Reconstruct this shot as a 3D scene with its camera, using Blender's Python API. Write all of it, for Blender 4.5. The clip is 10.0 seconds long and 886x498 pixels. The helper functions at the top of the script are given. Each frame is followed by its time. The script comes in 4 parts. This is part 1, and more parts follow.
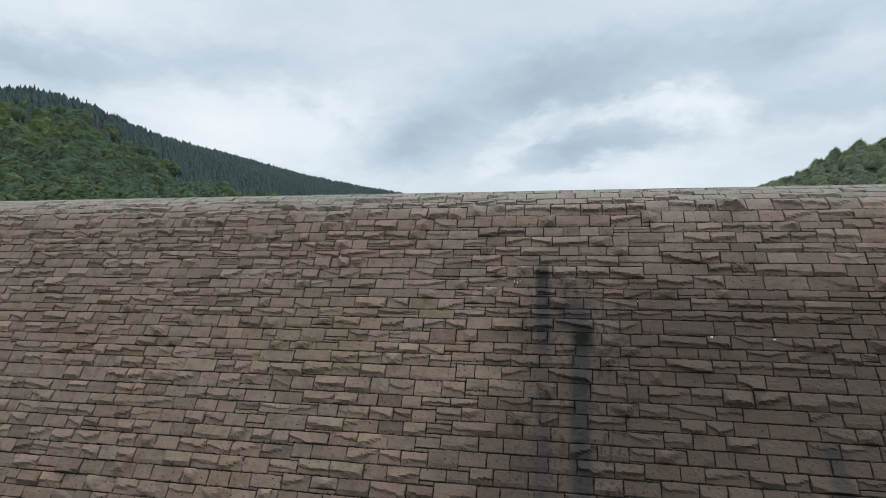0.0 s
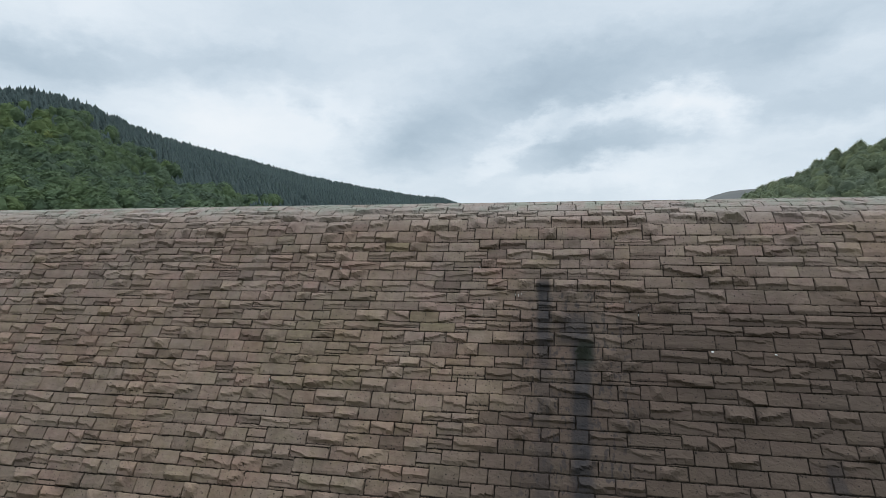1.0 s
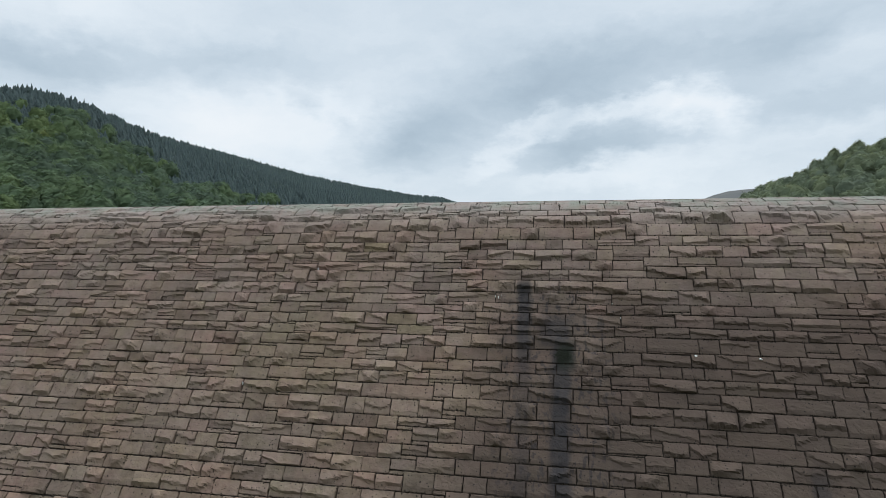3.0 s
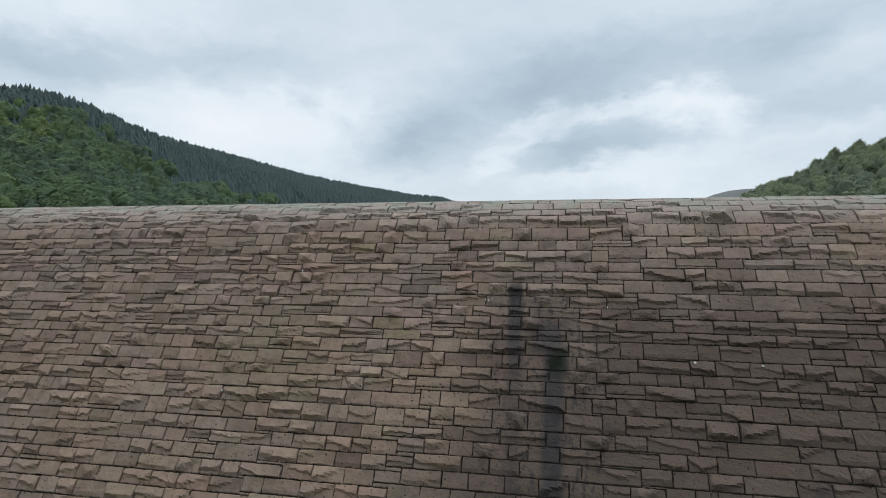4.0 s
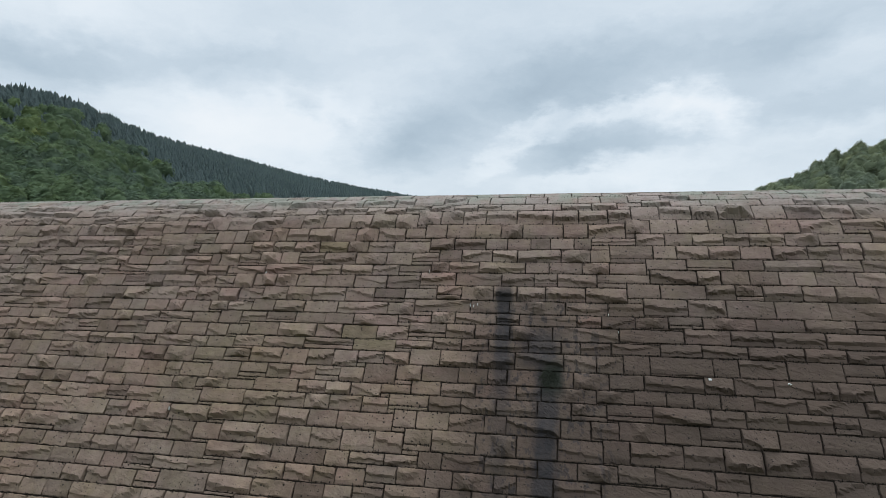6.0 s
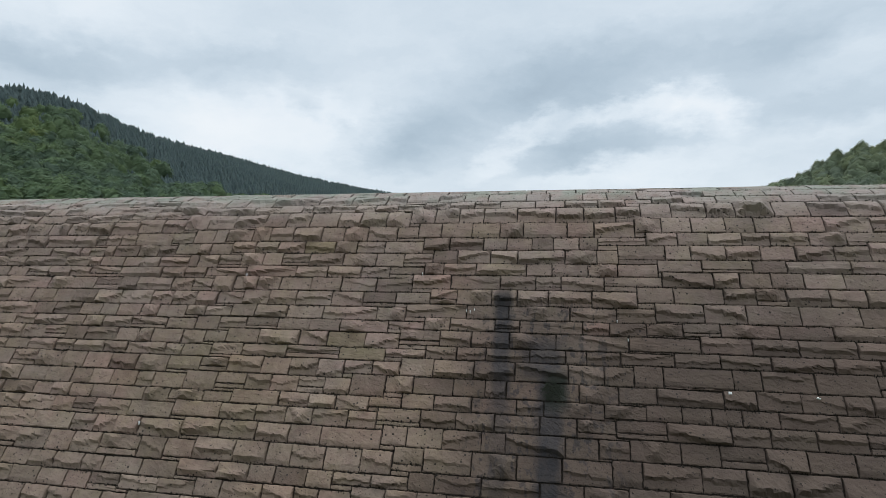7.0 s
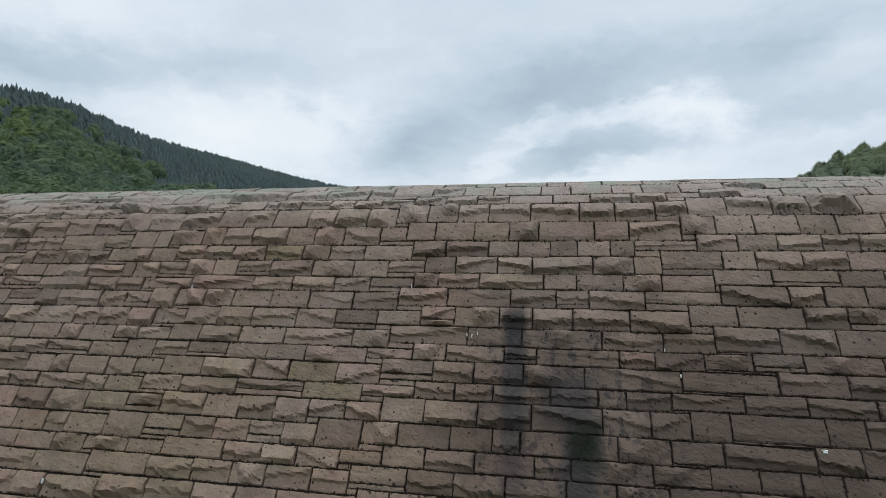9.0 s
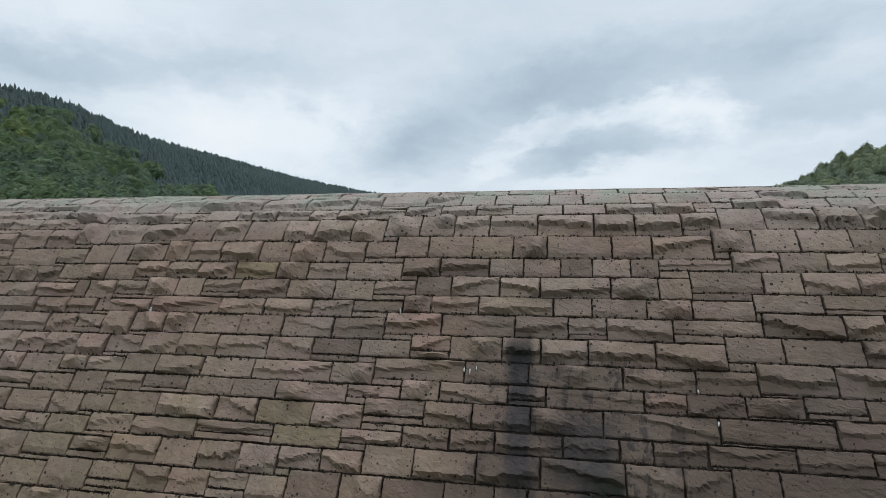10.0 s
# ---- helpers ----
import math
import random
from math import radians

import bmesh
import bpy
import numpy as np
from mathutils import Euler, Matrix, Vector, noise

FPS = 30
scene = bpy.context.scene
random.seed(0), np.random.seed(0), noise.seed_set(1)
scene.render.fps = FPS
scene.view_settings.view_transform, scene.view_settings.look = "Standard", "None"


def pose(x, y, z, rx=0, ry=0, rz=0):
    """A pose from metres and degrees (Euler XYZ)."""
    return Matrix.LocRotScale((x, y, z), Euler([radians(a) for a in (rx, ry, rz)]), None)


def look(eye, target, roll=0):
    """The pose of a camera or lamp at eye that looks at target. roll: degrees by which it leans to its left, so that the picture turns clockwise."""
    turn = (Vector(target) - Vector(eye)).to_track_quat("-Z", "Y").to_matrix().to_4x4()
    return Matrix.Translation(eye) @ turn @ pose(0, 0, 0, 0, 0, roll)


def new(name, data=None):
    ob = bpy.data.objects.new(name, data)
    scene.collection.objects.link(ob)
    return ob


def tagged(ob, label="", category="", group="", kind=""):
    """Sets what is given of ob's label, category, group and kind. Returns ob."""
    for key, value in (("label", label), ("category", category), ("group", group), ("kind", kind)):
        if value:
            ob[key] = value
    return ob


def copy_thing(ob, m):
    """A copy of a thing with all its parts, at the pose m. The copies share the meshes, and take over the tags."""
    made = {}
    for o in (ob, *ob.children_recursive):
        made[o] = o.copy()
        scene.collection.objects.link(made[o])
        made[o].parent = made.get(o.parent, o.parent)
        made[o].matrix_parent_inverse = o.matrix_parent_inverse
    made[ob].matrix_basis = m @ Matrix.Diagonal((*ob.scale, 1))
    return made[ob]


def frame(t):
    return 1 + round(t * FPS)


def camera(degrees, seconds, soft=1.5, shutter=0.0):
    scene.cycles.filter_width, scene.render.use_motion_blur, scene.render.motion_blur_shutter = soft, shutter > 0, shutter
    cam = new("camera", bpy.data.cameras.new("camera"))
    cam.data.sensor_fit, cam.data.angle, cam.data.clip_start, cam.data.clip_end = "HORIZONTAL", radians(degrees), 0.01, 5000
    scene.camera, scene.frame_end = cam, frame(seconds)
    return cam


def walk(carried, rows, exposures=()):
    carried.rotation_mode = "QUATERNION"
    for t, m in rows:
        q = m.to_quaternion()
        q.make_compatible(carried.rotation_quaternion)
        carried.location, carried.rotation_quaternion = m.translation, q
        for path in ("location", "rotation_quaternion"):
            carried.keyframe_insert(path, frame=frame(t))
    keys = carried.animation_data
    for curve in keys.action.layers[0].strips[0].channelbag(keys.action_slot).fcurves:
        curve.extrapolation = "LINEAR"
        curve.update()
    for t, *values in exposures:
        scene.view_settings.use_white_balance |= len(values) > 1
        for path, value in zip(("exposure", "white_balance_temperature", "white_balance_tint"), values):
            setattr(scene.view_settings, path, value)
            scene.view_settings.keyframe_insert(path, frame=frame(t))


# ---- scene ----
cam = camera(75.2, 10.0, soft=0.85)
# seconds, x, y, z, yaw, pitch, lean
ROWS = [
    (0.0, 0.013, 0.020, 21.991, 1.43, -0.13, -0.04),
    (0.5, 0.018, -0.035, 22.228, 1.43, -0.09, -0.05),
    (1.0, -0.011, 0.042, 22.478, 1.44, -0.13, -0.02),
    (1.5, 0.083, 0.025, 22.622, 1.42, -0.22, -0.01),
    (2.0, 0.263, 0.067, 22.529, 1.35, -0.19, -0.06),
    (2.5, 0.495, 0.289, 22.495, 1.36, -0.16, -0.09),
    (4.0, 1.135, 1.492, 22.562, 1.39, -0.22, -0.10),
    (4.5, 1.258, 2.032, 22.570, 1.37, -0.18, -0.16),
    (5.0, 1.387, 2.633, 22.546, 1.35, -0.13, -0.15),
    (5.5, 1.547, 3.268, 22.492, 1.30, -0.10, -0.21),
    (7.0, 1.848, 5.297, 22.459, 1.33, 0.01, -0.17),
    (7.5, 1.821, 6.136, 22.457, 1.33, 0.04, -0.14),
    (8.0, 1.800, 7.047, 22.454, 1.33, 0.13, -0.16),
    (8.5, 1.836, 7.942, 22.463, 1.21, 0.19, -0.19),
    (9.0, 1.858, 8.896, 22.549, 1.15, 0.22, -0.16),
    (9.5, 1.888, 9.899, 22.716, 1.19, 0.22, -0.13),
    (10.0, 1.957, 10.702, 22.933, 1.20, 0.25, -0.20),
]
walk(cam, [(t, pose(x, y, z, 90 + pitch, lean, yaw)) for t, x, y, z, yaw, pitch, lean in ROWS], [(0.0, 0.0), (10.0, 0.0)])

# ---- world: overcast sky ----
SUN_AZ, SUN_EL = 20.0, 68.0     # degrees, from +y to the right, and up
SKY = 1.0


class Nodes:
    """A short way to write node trees."""

    def __init__(self, tree):
        self.tree = tree
        tree.nodes.clear()

    def add(self, kind):
        return self.tree.nodes.new("ShaderNode" + kind)

    def wire(self, a, b):
        self.tree.links.new(a, b)

    def put(self, socket, value):
        if isinstance(value, bpy.types.NodeSocket):
            self.wire(value, socket)
        else:
            socket.default_value = value

    def math(self, op, a, b=0.0, c=0.0, clamp=False):
        node = self.add("Math")
        node.operation, node.use_clamp = op, clamp
        for n, v in enumerate((a, b, c)):
            self.put(node.inputs[n], v)
        return node.outputs[0]

    def vec(self, op, a, b=(0, 0, 0)):
        node = self.add("VectorMath")
        node.operation = op
        self.put(node.inputs[0], a)
        self.put(node.inputs[1], b)
        return node.outputs[1] if op in ("DOT_PRODUCT", "LENGTH") else node.outputs[0]

    def noise(self, at, scale, detail=4.0, rough=0.55, stretch=None, warp=0.0):
        if stretch:
            at = self.vec("MULTIPLY", at, stretch)
        node = self.add("TexNoise")
        self.wire(at, node.inputs["Vector"])
        node.inputs["Scale"].default_value = scale
        node.inputs["Detail"].default_value = detail
        node.inputs["Roughness"].default_value = rough
        node.inputs["Distortion"].default_value = warp
        return node.outputs

    def span(self, value, a, b, lo=0.0, hi=1.0):
        node = self.add("MapRange")
        node.interpolation_type = "SMOOTHSTEP"
        self.put(node.inputs[0], value)
        for n, v in enumerate((a, b, lo, hi)):
            self.put(node.inputs[n + 1], v)
        return node.outputs[0]

    def ramp(self, value, stops, how="LINEAR"):
        node = self.add("ValToRGB")
        node.color_ramp.interpolation = how
        while len(node.color_ramp.elements) < len(stops):
            node.color_ramp.elements.new(0.5)
        for e, (at, colour) in zip(node.color_ramp.elements, stops):
            e.position, e.color = at, (*colour, 1)
        self.put(node.inputs[0], value)
        return node.outputs[0]

    def mix(self, fac, a, b, how="MIX"):
        node = self.add("MixRGB")
        node.blend_type = how
        for n, v in enumerate((fac, a, b)):
            self.put(node.inputs[n], (*v, 1) if isinstance(v, tuple) and len(v) == 3 else v)
        return node.outputs[0]


def sky_way(az, tan):
    return Vector((math.sin(radians(az)), math.cos(radians(az)), tan)).normalized()


# banks and gaps of the cloud deck ahead: azimuth, tangent of the elevation, half width and height, tilt, weight
CLOUDS = [
    (-25, .285, .34, .055, 0, -.15), (-38, .262, .16, .050, 0, -.22), (-7, .330, .28, .050, -6, -.03),
    (7, .270, .26, .095, -10, -.40), (21, .312, .30, .075, -4, -.21), (31, .300, .16, .060, 0, -.16),
    (-5, .180, .15, .065, -4, -.36), (12, .182, .17, .050, -8, -.34), (14, .165, .16, .030, -8, -.16),
    (-22, .195, .24, .100, 0, .40), (-11, .225, .12, .080, 0, .16), (-15, .238, .035, .025, 0, -.26), (-12, .210, .03, .02, 0, -.18),
    (5.5, .182, .13, .024, -36, .28), (13, .226, .15, .026, -12, .30), (21.5, .232, .09, .040, -4, .42), (25, .208, .055, .045, 20, .32),
    (16, .128, .26, .035, -6, .18), (32, .168, .22, .030, -6, .14), (29, .212, .15, .050, -4, -.12), (35, .28, .12, .05, -10, .22), (-36, .37, .34, .08, 0, .28),
]


def make_sky():
    world = bpy.data.worlds.new("overcast")
    scene.world = world
    world.use_nodes = True
    n = Nodes(world.node_tree)
    way = n.add("TexCoord").outputs["Generated"]
    sky = n.add("TexSky")
    sky.sky_type, sky.sun_disc = "NISHITA", False
    sky.sun_elevation, sky.sun_rotation = radians(SUN_EL), radians(SUN_AZ)
    blue = n.vec("MULTIPLY", sky.outputs[0], (.1, .1, .1))
    wisp = n.noise(way, 7.0, 6, .6, (1, 1, 2.4))[1]
    bent = n.vec("ADD", way, n.vec("MULTIPLY", n.vec("SUBTRACT", wisp, (.5, .5, .5)), (.12, .12, .075)))
    curl = n.noise(way, 22.0, 5, .62, (1, 1, 1.6))[1]
    bent = n.vec("ADD", bent, n.vec("MULTIPLY", n.vec("SUBTRACT", curl, (.5, .5, .5)), (.055, .055, .045)))
    deck = n.noise(bent, 2.2, 8, .55, (1, 1, 2.6), .3)[0]
    total = n.math("MULTIPLY_ADD", deck, .50, .36)
    fine = n.noise(bent, 14.0, 5, .6, (1, 1, 2.2))[0]
    total = n.math("ADD", total, n.math("MULTIPLY_ADD", fine, .13, -.065))
    for az, tan, wide, high, tilt, weight in CLOUDS:
        place = n.add("Mapping")
        place.vector_type = "TEXTURE"
        n.wire(bent, place.inputs[0])
        place.inputs["Location"].default_value = sky_way(az, tan)
        place.inputs["Rotation"].default_value = (0, radians(tilt), -radians(az))
        place.inputs["Scale"].default_value = (wide, .6, high)
        ball = n.add("TexGradient")
        ball.gradient_type = "QUADRATIC_SPHERE"
        n.wire(place.outputs[0], ball.inputs[0])
        total = n.math("MULTIPLY_ADD", n.math("SQRT", ball.outputs[1]), weight, total)
    up = n.add("SeparateXYZ")
    n.wire(way, up.inputs[0])
    total = n.math("ADD", total, n.span(up.outputs[2], .04, .17, .14, 0.0))
    colour = n.ramp(total, [(0.0, (.33, .42, .51)), (.30, (.455, .56, .655)), (.55, (.61, .71, .80)), (.80, (.78, .86, .93)), (1.0, (.88, .93, .975))])
    back = n.add("Background")
    n.wire(n.mix(.94, blue, colour), back.inputs[0])
    # an overcast sky is about three times as bright overhead as at the horizon
    n.wire(n.span(up.outputs[2], .38, .95, SKY, SKY * 2.7), back.inputs[1])
    out = n.add("OutputWorld")
    n.wire(back.outputs[0], out.inputs[0])


make_sky()
sun = new("sun", bpy.data.lights.new("sun", "SUN"))
sun.data.energy, sun.data.angle, sun.data.color = 1.5, radians(16), (1.0, .97, .93)
toward = Vector((math.sin(radians(SUN_AZ)) * math.cos(radians(SUN_EL)), math.cos(radians(SUN_AZ)) * math.cos(radians(SUN_EL)), math.sin(radians(SUN_EL))))
sun.matrix_world = look(toward * 200, (0, 0, 0))

# ---- the dam's frame of reference: u along the wall, s down the face from the crest, h out of the face ----
WALL_YAW = radians(-10.42)
ALONG = np.array([math.cos(WALL_YAW), math.sin(WALL_YAW), 0.0])
INTO = np.array([-math.sin(WALL_YAW), math.cos(WALL_YAW), 0.0])
BATTER, BEND_Z, BEND_N, ROUND = 0.65, 23.0, 22.91, 3.25
U0, U1, BACK_N = -78.0, 62.0, 29.5


def face_curve():
    """The profile of the masonry face: a straight batter that rounds over into the crest."""
    lean = math.atan2(1, BATTER)
    cn, cz = BEND_N + ROUND * math.sin(lean), BEND_Z - ROUND * math.cos(lean)
    turn = np.linspace(-.55, lean, 70)
    n, z = cn - ROUND * np.sin(turn), cz + ROUND * np.cos(turn)
    low = np.linspace(BEND_Z, -1.5, 60)[1:]
    n, z = np.r_[n, BEND_N + BATTER * (low - BEND_Z)], np.r_[z, low]
    s = np.r_[0, np.cumsum(np.hypot(np.diff(n), np.diff(z)))]
    return n, z, s - s[z.argmax()]


CURVE_N, CURVE_Z, CURVE_S = face_curve()
CREST_Z = CURVE_Z.max()


def on_face(u, s, h):
    """Places on the masonry face, from arrays of u, s and h."""
    u, s, h = (np.asarray(v, float) for v in (u, s, h))
    n, z = np.interp(s, CURVE_S, CURVE_N), np.interp(s, CURVE_S, CURVE_Z)
    dn, dz = np.interp(s + .05, CURVE_S, CURVE_N) - np.interp(s - .05, CURVE_S, CURVE_N), np.interp(s + .05, CURVE_S, CURVE_Z) - np.interp(s - .05, CURVE_S, CURVE_Z)
    size = np.hypot(dn, dz)
    n, z = n + h * dz / size, z - h * dn / size
    return u[..., None] * ALONG + n[..., None] * INTO + z[..., None] * np.array([0, 0, 1.0])


# ---- materials ----
def material(name):
    m = bpy.data.materials.new(name)
    m.use_nodes = True
    n = Nodes(m.node_tree)
    body, out = n.add("BsdfPrincipled"), n.add("OutputMaterial")
    n.wire(body.outputs[0], out.inputs[0])
    return m, n, body


def bumped(n, body, height, strength, distance):
    bump = n.add("Bump")
    n.put(bump.inputs["Height"], height)
    bump.inputs["Strength"].default_value, bump.inputs["Distance"].default_value = strength, distance
    n.wire(bump.outputs[0], body.inputs["Normal"])


def wall_place(n):
    """Position, and the metres along the wall and up."""
    at = n.add("NewGeometry").outputs["Position"]
    along = n.vec("DOT_PRODUCT", at, tuple(ALONG))
    split = n.add("SeparateXYZ")
    n.wire(at, split.inputs[0])
    return at, along, split.outputs[2]


def streak(n, at, along, up, u, wide, top, fade, bend=0.0):
    """A dark run of seepage down the wall below one point, with a ragged edge."""
    rag = n.noise(at, 4.2, 6, .72, (1, 1, .22))[0]
    off = n.math("ADD", n.math("SUBTRACT", along, u), n.math("MULTIPLY_ADD", rag, .44, -.22))
    off = n.math("ADD", off, n.math("MULTIPLY", n.math("SUBTRACT", up, top), bend))
    across = n.span(n.math("ABSOLUTE", off), wide * .40, wide * 1.20, 1.0, 0.0)
    return n.math("MULTIPLY", across, n.span(up, top - fade, top + .15, 1.0, 0.0))


def stone_material(name, single, tint=None):
    """Weathered gritstone; every block has its own tone."""
    m, n, body = material(name)
    at, along, up = wall_place(n)
    own = n.add("ObjectInfo").outputs["Random"] if single else n.add("NewGeometry").outputs["Random Per Island"]
    tone = n.ramp(own, [(0.0, (.128, .100, .083)), (.12, (.172, .137, .112)), (.30, (.216, .172, .142)), (.44, (.182, .147, .122)),
                        (.58, (.224, .170, .141)), (.70, (.196, .160, .134)), (.82, (.246, .198, .163)), (.90, (.162, .130, .107)), (.95, (.210, .166, .132)), (1.0, (.184, .156, .125))])
    tone = n.mix(1.0, tone, (.852, .803, .777), "MULTIPLY")
    if tint:
        tone = n.mix(.70, tone, tint)
    # patches over several blocks: brown, grey-green, rusty
    broad = n.noise(at, .33, 4, .6)[0]
    tone = n.mix(n.span(broad, .42, .62, 0, .55), tone, n.mix(1.0, tone, (1.06, .985, .90), "MULTIPLY"))
    pink = n.noise(at, .45, 3, .6, (1, 1, 1.6))[0]
    tone = n.mix(n.span(pink, .50, .66), tone, n.mix(1.0, tone, (1.04, .98, 1.0), "MULTIPLY"))
    rust = n.span(n.math("ADD", up, n.math("MULTIPLY_ADD", n.noise(at, .5, 4, .6)[0], 4.0, -2.0)), 17.5, 21.8, 1.0, 0.0)
    tone = n.mix(rust, tone, n.mix(1.0, tone, (1.0, .995, .955), "MULTIPLY"))
    lichen = n.noise(at, .8, 5, .65, (1, 1, 1), .4)[0]
    tone = n.mix(n.span(lichen, .58, .72, 0, .22), tone, (.130, .114, .080))
    # an ochre bloom over a few dozen stones
    bloom = n.math("MULTIPLY", n.span(n.math("ABSOLUTE", n.math("ADD", along, 9.0)), 1.2, 3.4, 1.0, 0.0), n.span(n.math("ABSOLUTE", n.math("SUBTRACT", up, 18.9)), .9, 2.4, 1.0, 0.0))
    bloom = n.math("MULTIPLY", bloom, n.span(n.noise(at, .9, 4, .6)[0], .36, .60, .10, .50))
    tone = n.mix(bloom, tone, (.152, .117, .074))
    # clouding and grain
    cloud = n.noise(at, 3.2, 6, .65)[0]
    tone = n.mix(1.0, tone, n.ramp(cloud, [(.25, (.74, .72, .70)), (.5, (1, 1, 1)), (.75, (1.20, 1.20, 1.20))]), "MULTIPLY")
    hue = n.noise(at, 1.7, 4, .6, (1, 1, 1.3))[0]
    tone = n.mix(1.0, tone, n.ramp(hue, [(.30, (1.05, .985, 1.02)), (.5, (1.01, .995, .99)), (.70, (1.0, 1.01, .92))]), "MULTIPLY")
    grain = n.noise(at, 24, 5, .75)[0]
    tone = n.mix(1.0, tone, n.ramp(grain, [(.26, (.86, .85, .84)), (.5, (1, 1, 1)), (.74, (1.10, 1.10, 1.10))]), "MULTIPLY")
    # pale weathering of the crest courses
    pale = n.math("MULTIPLY", n.span(up, 23.1, 24.3), n.span(n.noise(at, 1.6, 5, .65)[0], .30, .62, .35, 1.0))
    tone = n.mix(n.math("MULTIPLY", pale, .62), tone, (.245, .215, .195))
    green = n.math("MULTIPLY", n.span(up, 23.7, 24.4), n.span(n.noise(at, .9, 4, .6)[0], .42, .60))
    tone = n.mix(n.math("MULTIPLY", green, .75), tone, (.172, .188, .150))
    # damp, algae-darkened side of the wall and the runs of seepage
    rag = n.noise(at, .55, 5, .6, (1, 1, .6))[0]
    deep = n.math("MULTIPLY", n.math("MAXIMUM", n.math("SUBTRACT", 20.0, up), 0.0), .9)
    damp = n.math("MULTIPLY", n.span(n.math("ADD", n.math("ADD", along, deep), n.math("MULTIPLY_ADD", rag, 5.0, -2.5)), -1.6, 3.0), n.span(n.math("ADD", up, n.math("MULTIPLY_ADD", rag, 3.0, -1.5)), 19.4, 22.8, 1.0, 0.0))
    halo = n.math("MULTIPLY", n.span(n.math("ABSOLUTE", n.math("ADD", n.math("ADD", along, .10), n.math("MULTIPLY_ADD", rag, 1.6, -.8))), .7, 3.0, 1.0, 0.0), n.span(n.math("ADD", up, n.math("MULTIPLY_ADD", rag, 2.0, -1.0)), 19.8, 21.8, 1.0, 0.0))
    damp = n.math("MAXIMUM", damp, n.math("MULTIPLY", halo, .85))
    tone = n.mix(n.math("MULTIPLY", damp, .80), tone, (.060, .042, .033))
    dark = streak(n, at, along, up, -.75, .29, 21.35, .40, .02)
    low = n.math("MULTIPLY", dark, n.span(up, 17.6, 20.0, .45, 1.0))
    patch = n.math("MULTIPLY", streak(n, at, along, up, .36, .66, 20.15, .30), n.span(up, 18.9, 19.4, 0, .85))
    run = n.math("MAXIMUM", patch, streak(n, at, along, up, .54, .38, 19.85, .40))
    small = n.math("MULTIPLY", streak(n, at, along, up, 7.6, .30, 16.45, .6), .7)
    core = n.math("MULTIPLY", streak(n, at, along, up, .72, .34, 19.35, .25), n.span(up, 18.25, 18.8))
    spout = n.math("MULTIPLY", streak(n, at, along, up, -.75, .24, 21.30, .25), n.span(up, 20.60, 20.95))
    wet = n.math("MAXIMUM", n.math("MAXIMUM", low, run), n.math("MAXIMUM", small, n.math("MAXIMUM", core, spout)))
    wisps = n.math("MULTIPLY", n.span(n.noise(at, 6.5, 3, .6, (1, 1, .05))[0], .52, .62), n.math("MULTIPLY", n.span(n.math("ABSOLUTE", n.math("SUBTRACT", along, .35)), 1.1, 2.5, 1, 0), n.span(up, 20.6, 21.4, 1, 0)))
    wet = n.math("MAXIMUM", wet, n.math("MULTIPLY", wisps, .75))
    patchy = n.math("MULTIPLY", n.span(n.noise(at, 2.2, 5, .7, (1, 1, .7))[0], .30, .62, .86, 1.0), n.span(n.noise(at, 7.0, 4, .6, (1, 1, .05))[0], .35, .60, .82, 1.0))
    tone = n.mix(n.math("MULTIPLY", wet, patchy), tone, (.023, .020, .021))
    tone = n.mix(n.math("MULTIPLY", spout, .7), tone, (.016, .013, .012))
    tone = n.mix(n.math("MULTIPLY", core, .75), tone, (.014, .017, .009))
    # round black pits, here and there in numbers
    rare = n.span(n.noise(at, 1.9, 4, .7)[0], .42, .58, .0, 1.0)
    rare = n.math("MAXIMUM", rare, n.span(up, 22.7, 23.7, 0, 1.5))
    speck = 0.0
    for scale, keep, size in ((11.0, .80, .32), (23.0, .80, .33)):
        cells = n.add("TexVoronoi")
        cells.inputs["Scale"].default_value = scale
        n.wire(n.vec("ADD", at, n.vec("MULTIPLY", n.noise(at, 30.0, 2, .5)[1], (.02, .02, .02))), cells.inputs["Vector"])
        pick = n.add("SeparateColor")
        n.wire(cells.outputs["Color"], pick.inputs[0])
        chosen = n.math("GREATER_THAN", n.math("MULTIPLY_ADD", rare, .14, pick.outputs[0]), keep + .09)
        spread = n.math("MULTIPLY_ADD", pick.outputs[1], size * .7, size * .3)
        dot = n.math("MULTIPLY", chosen, n.math("LESS_THAN", cells.outputs["Distance"], spread))
        speck = n.math("MAXIMUM", speck, dot)
    tone = n.mix(n.math("MULTIPLY", speck, .92), tone, (.020, .016, .012))
    n.wire(tone, body.inputs["Base Color"])
    n.put(body.inputs["Roughness"], n.math("MULTIPLY_ADD", wet, -.14, .92))
    body.inputs["Specular IOR Level"].default_value = .25
    chip = n.noise(at, 6.0, 6, .60, (1, 1, 1.4), .4)[0]
    height = n.math("ADD", chip, n.math("MULTIPLY_ADD", grain, .30, n.math("MULTIPLY", speck, -.5)))
    bumped(n, body, height, 1.0, .034)
    return m


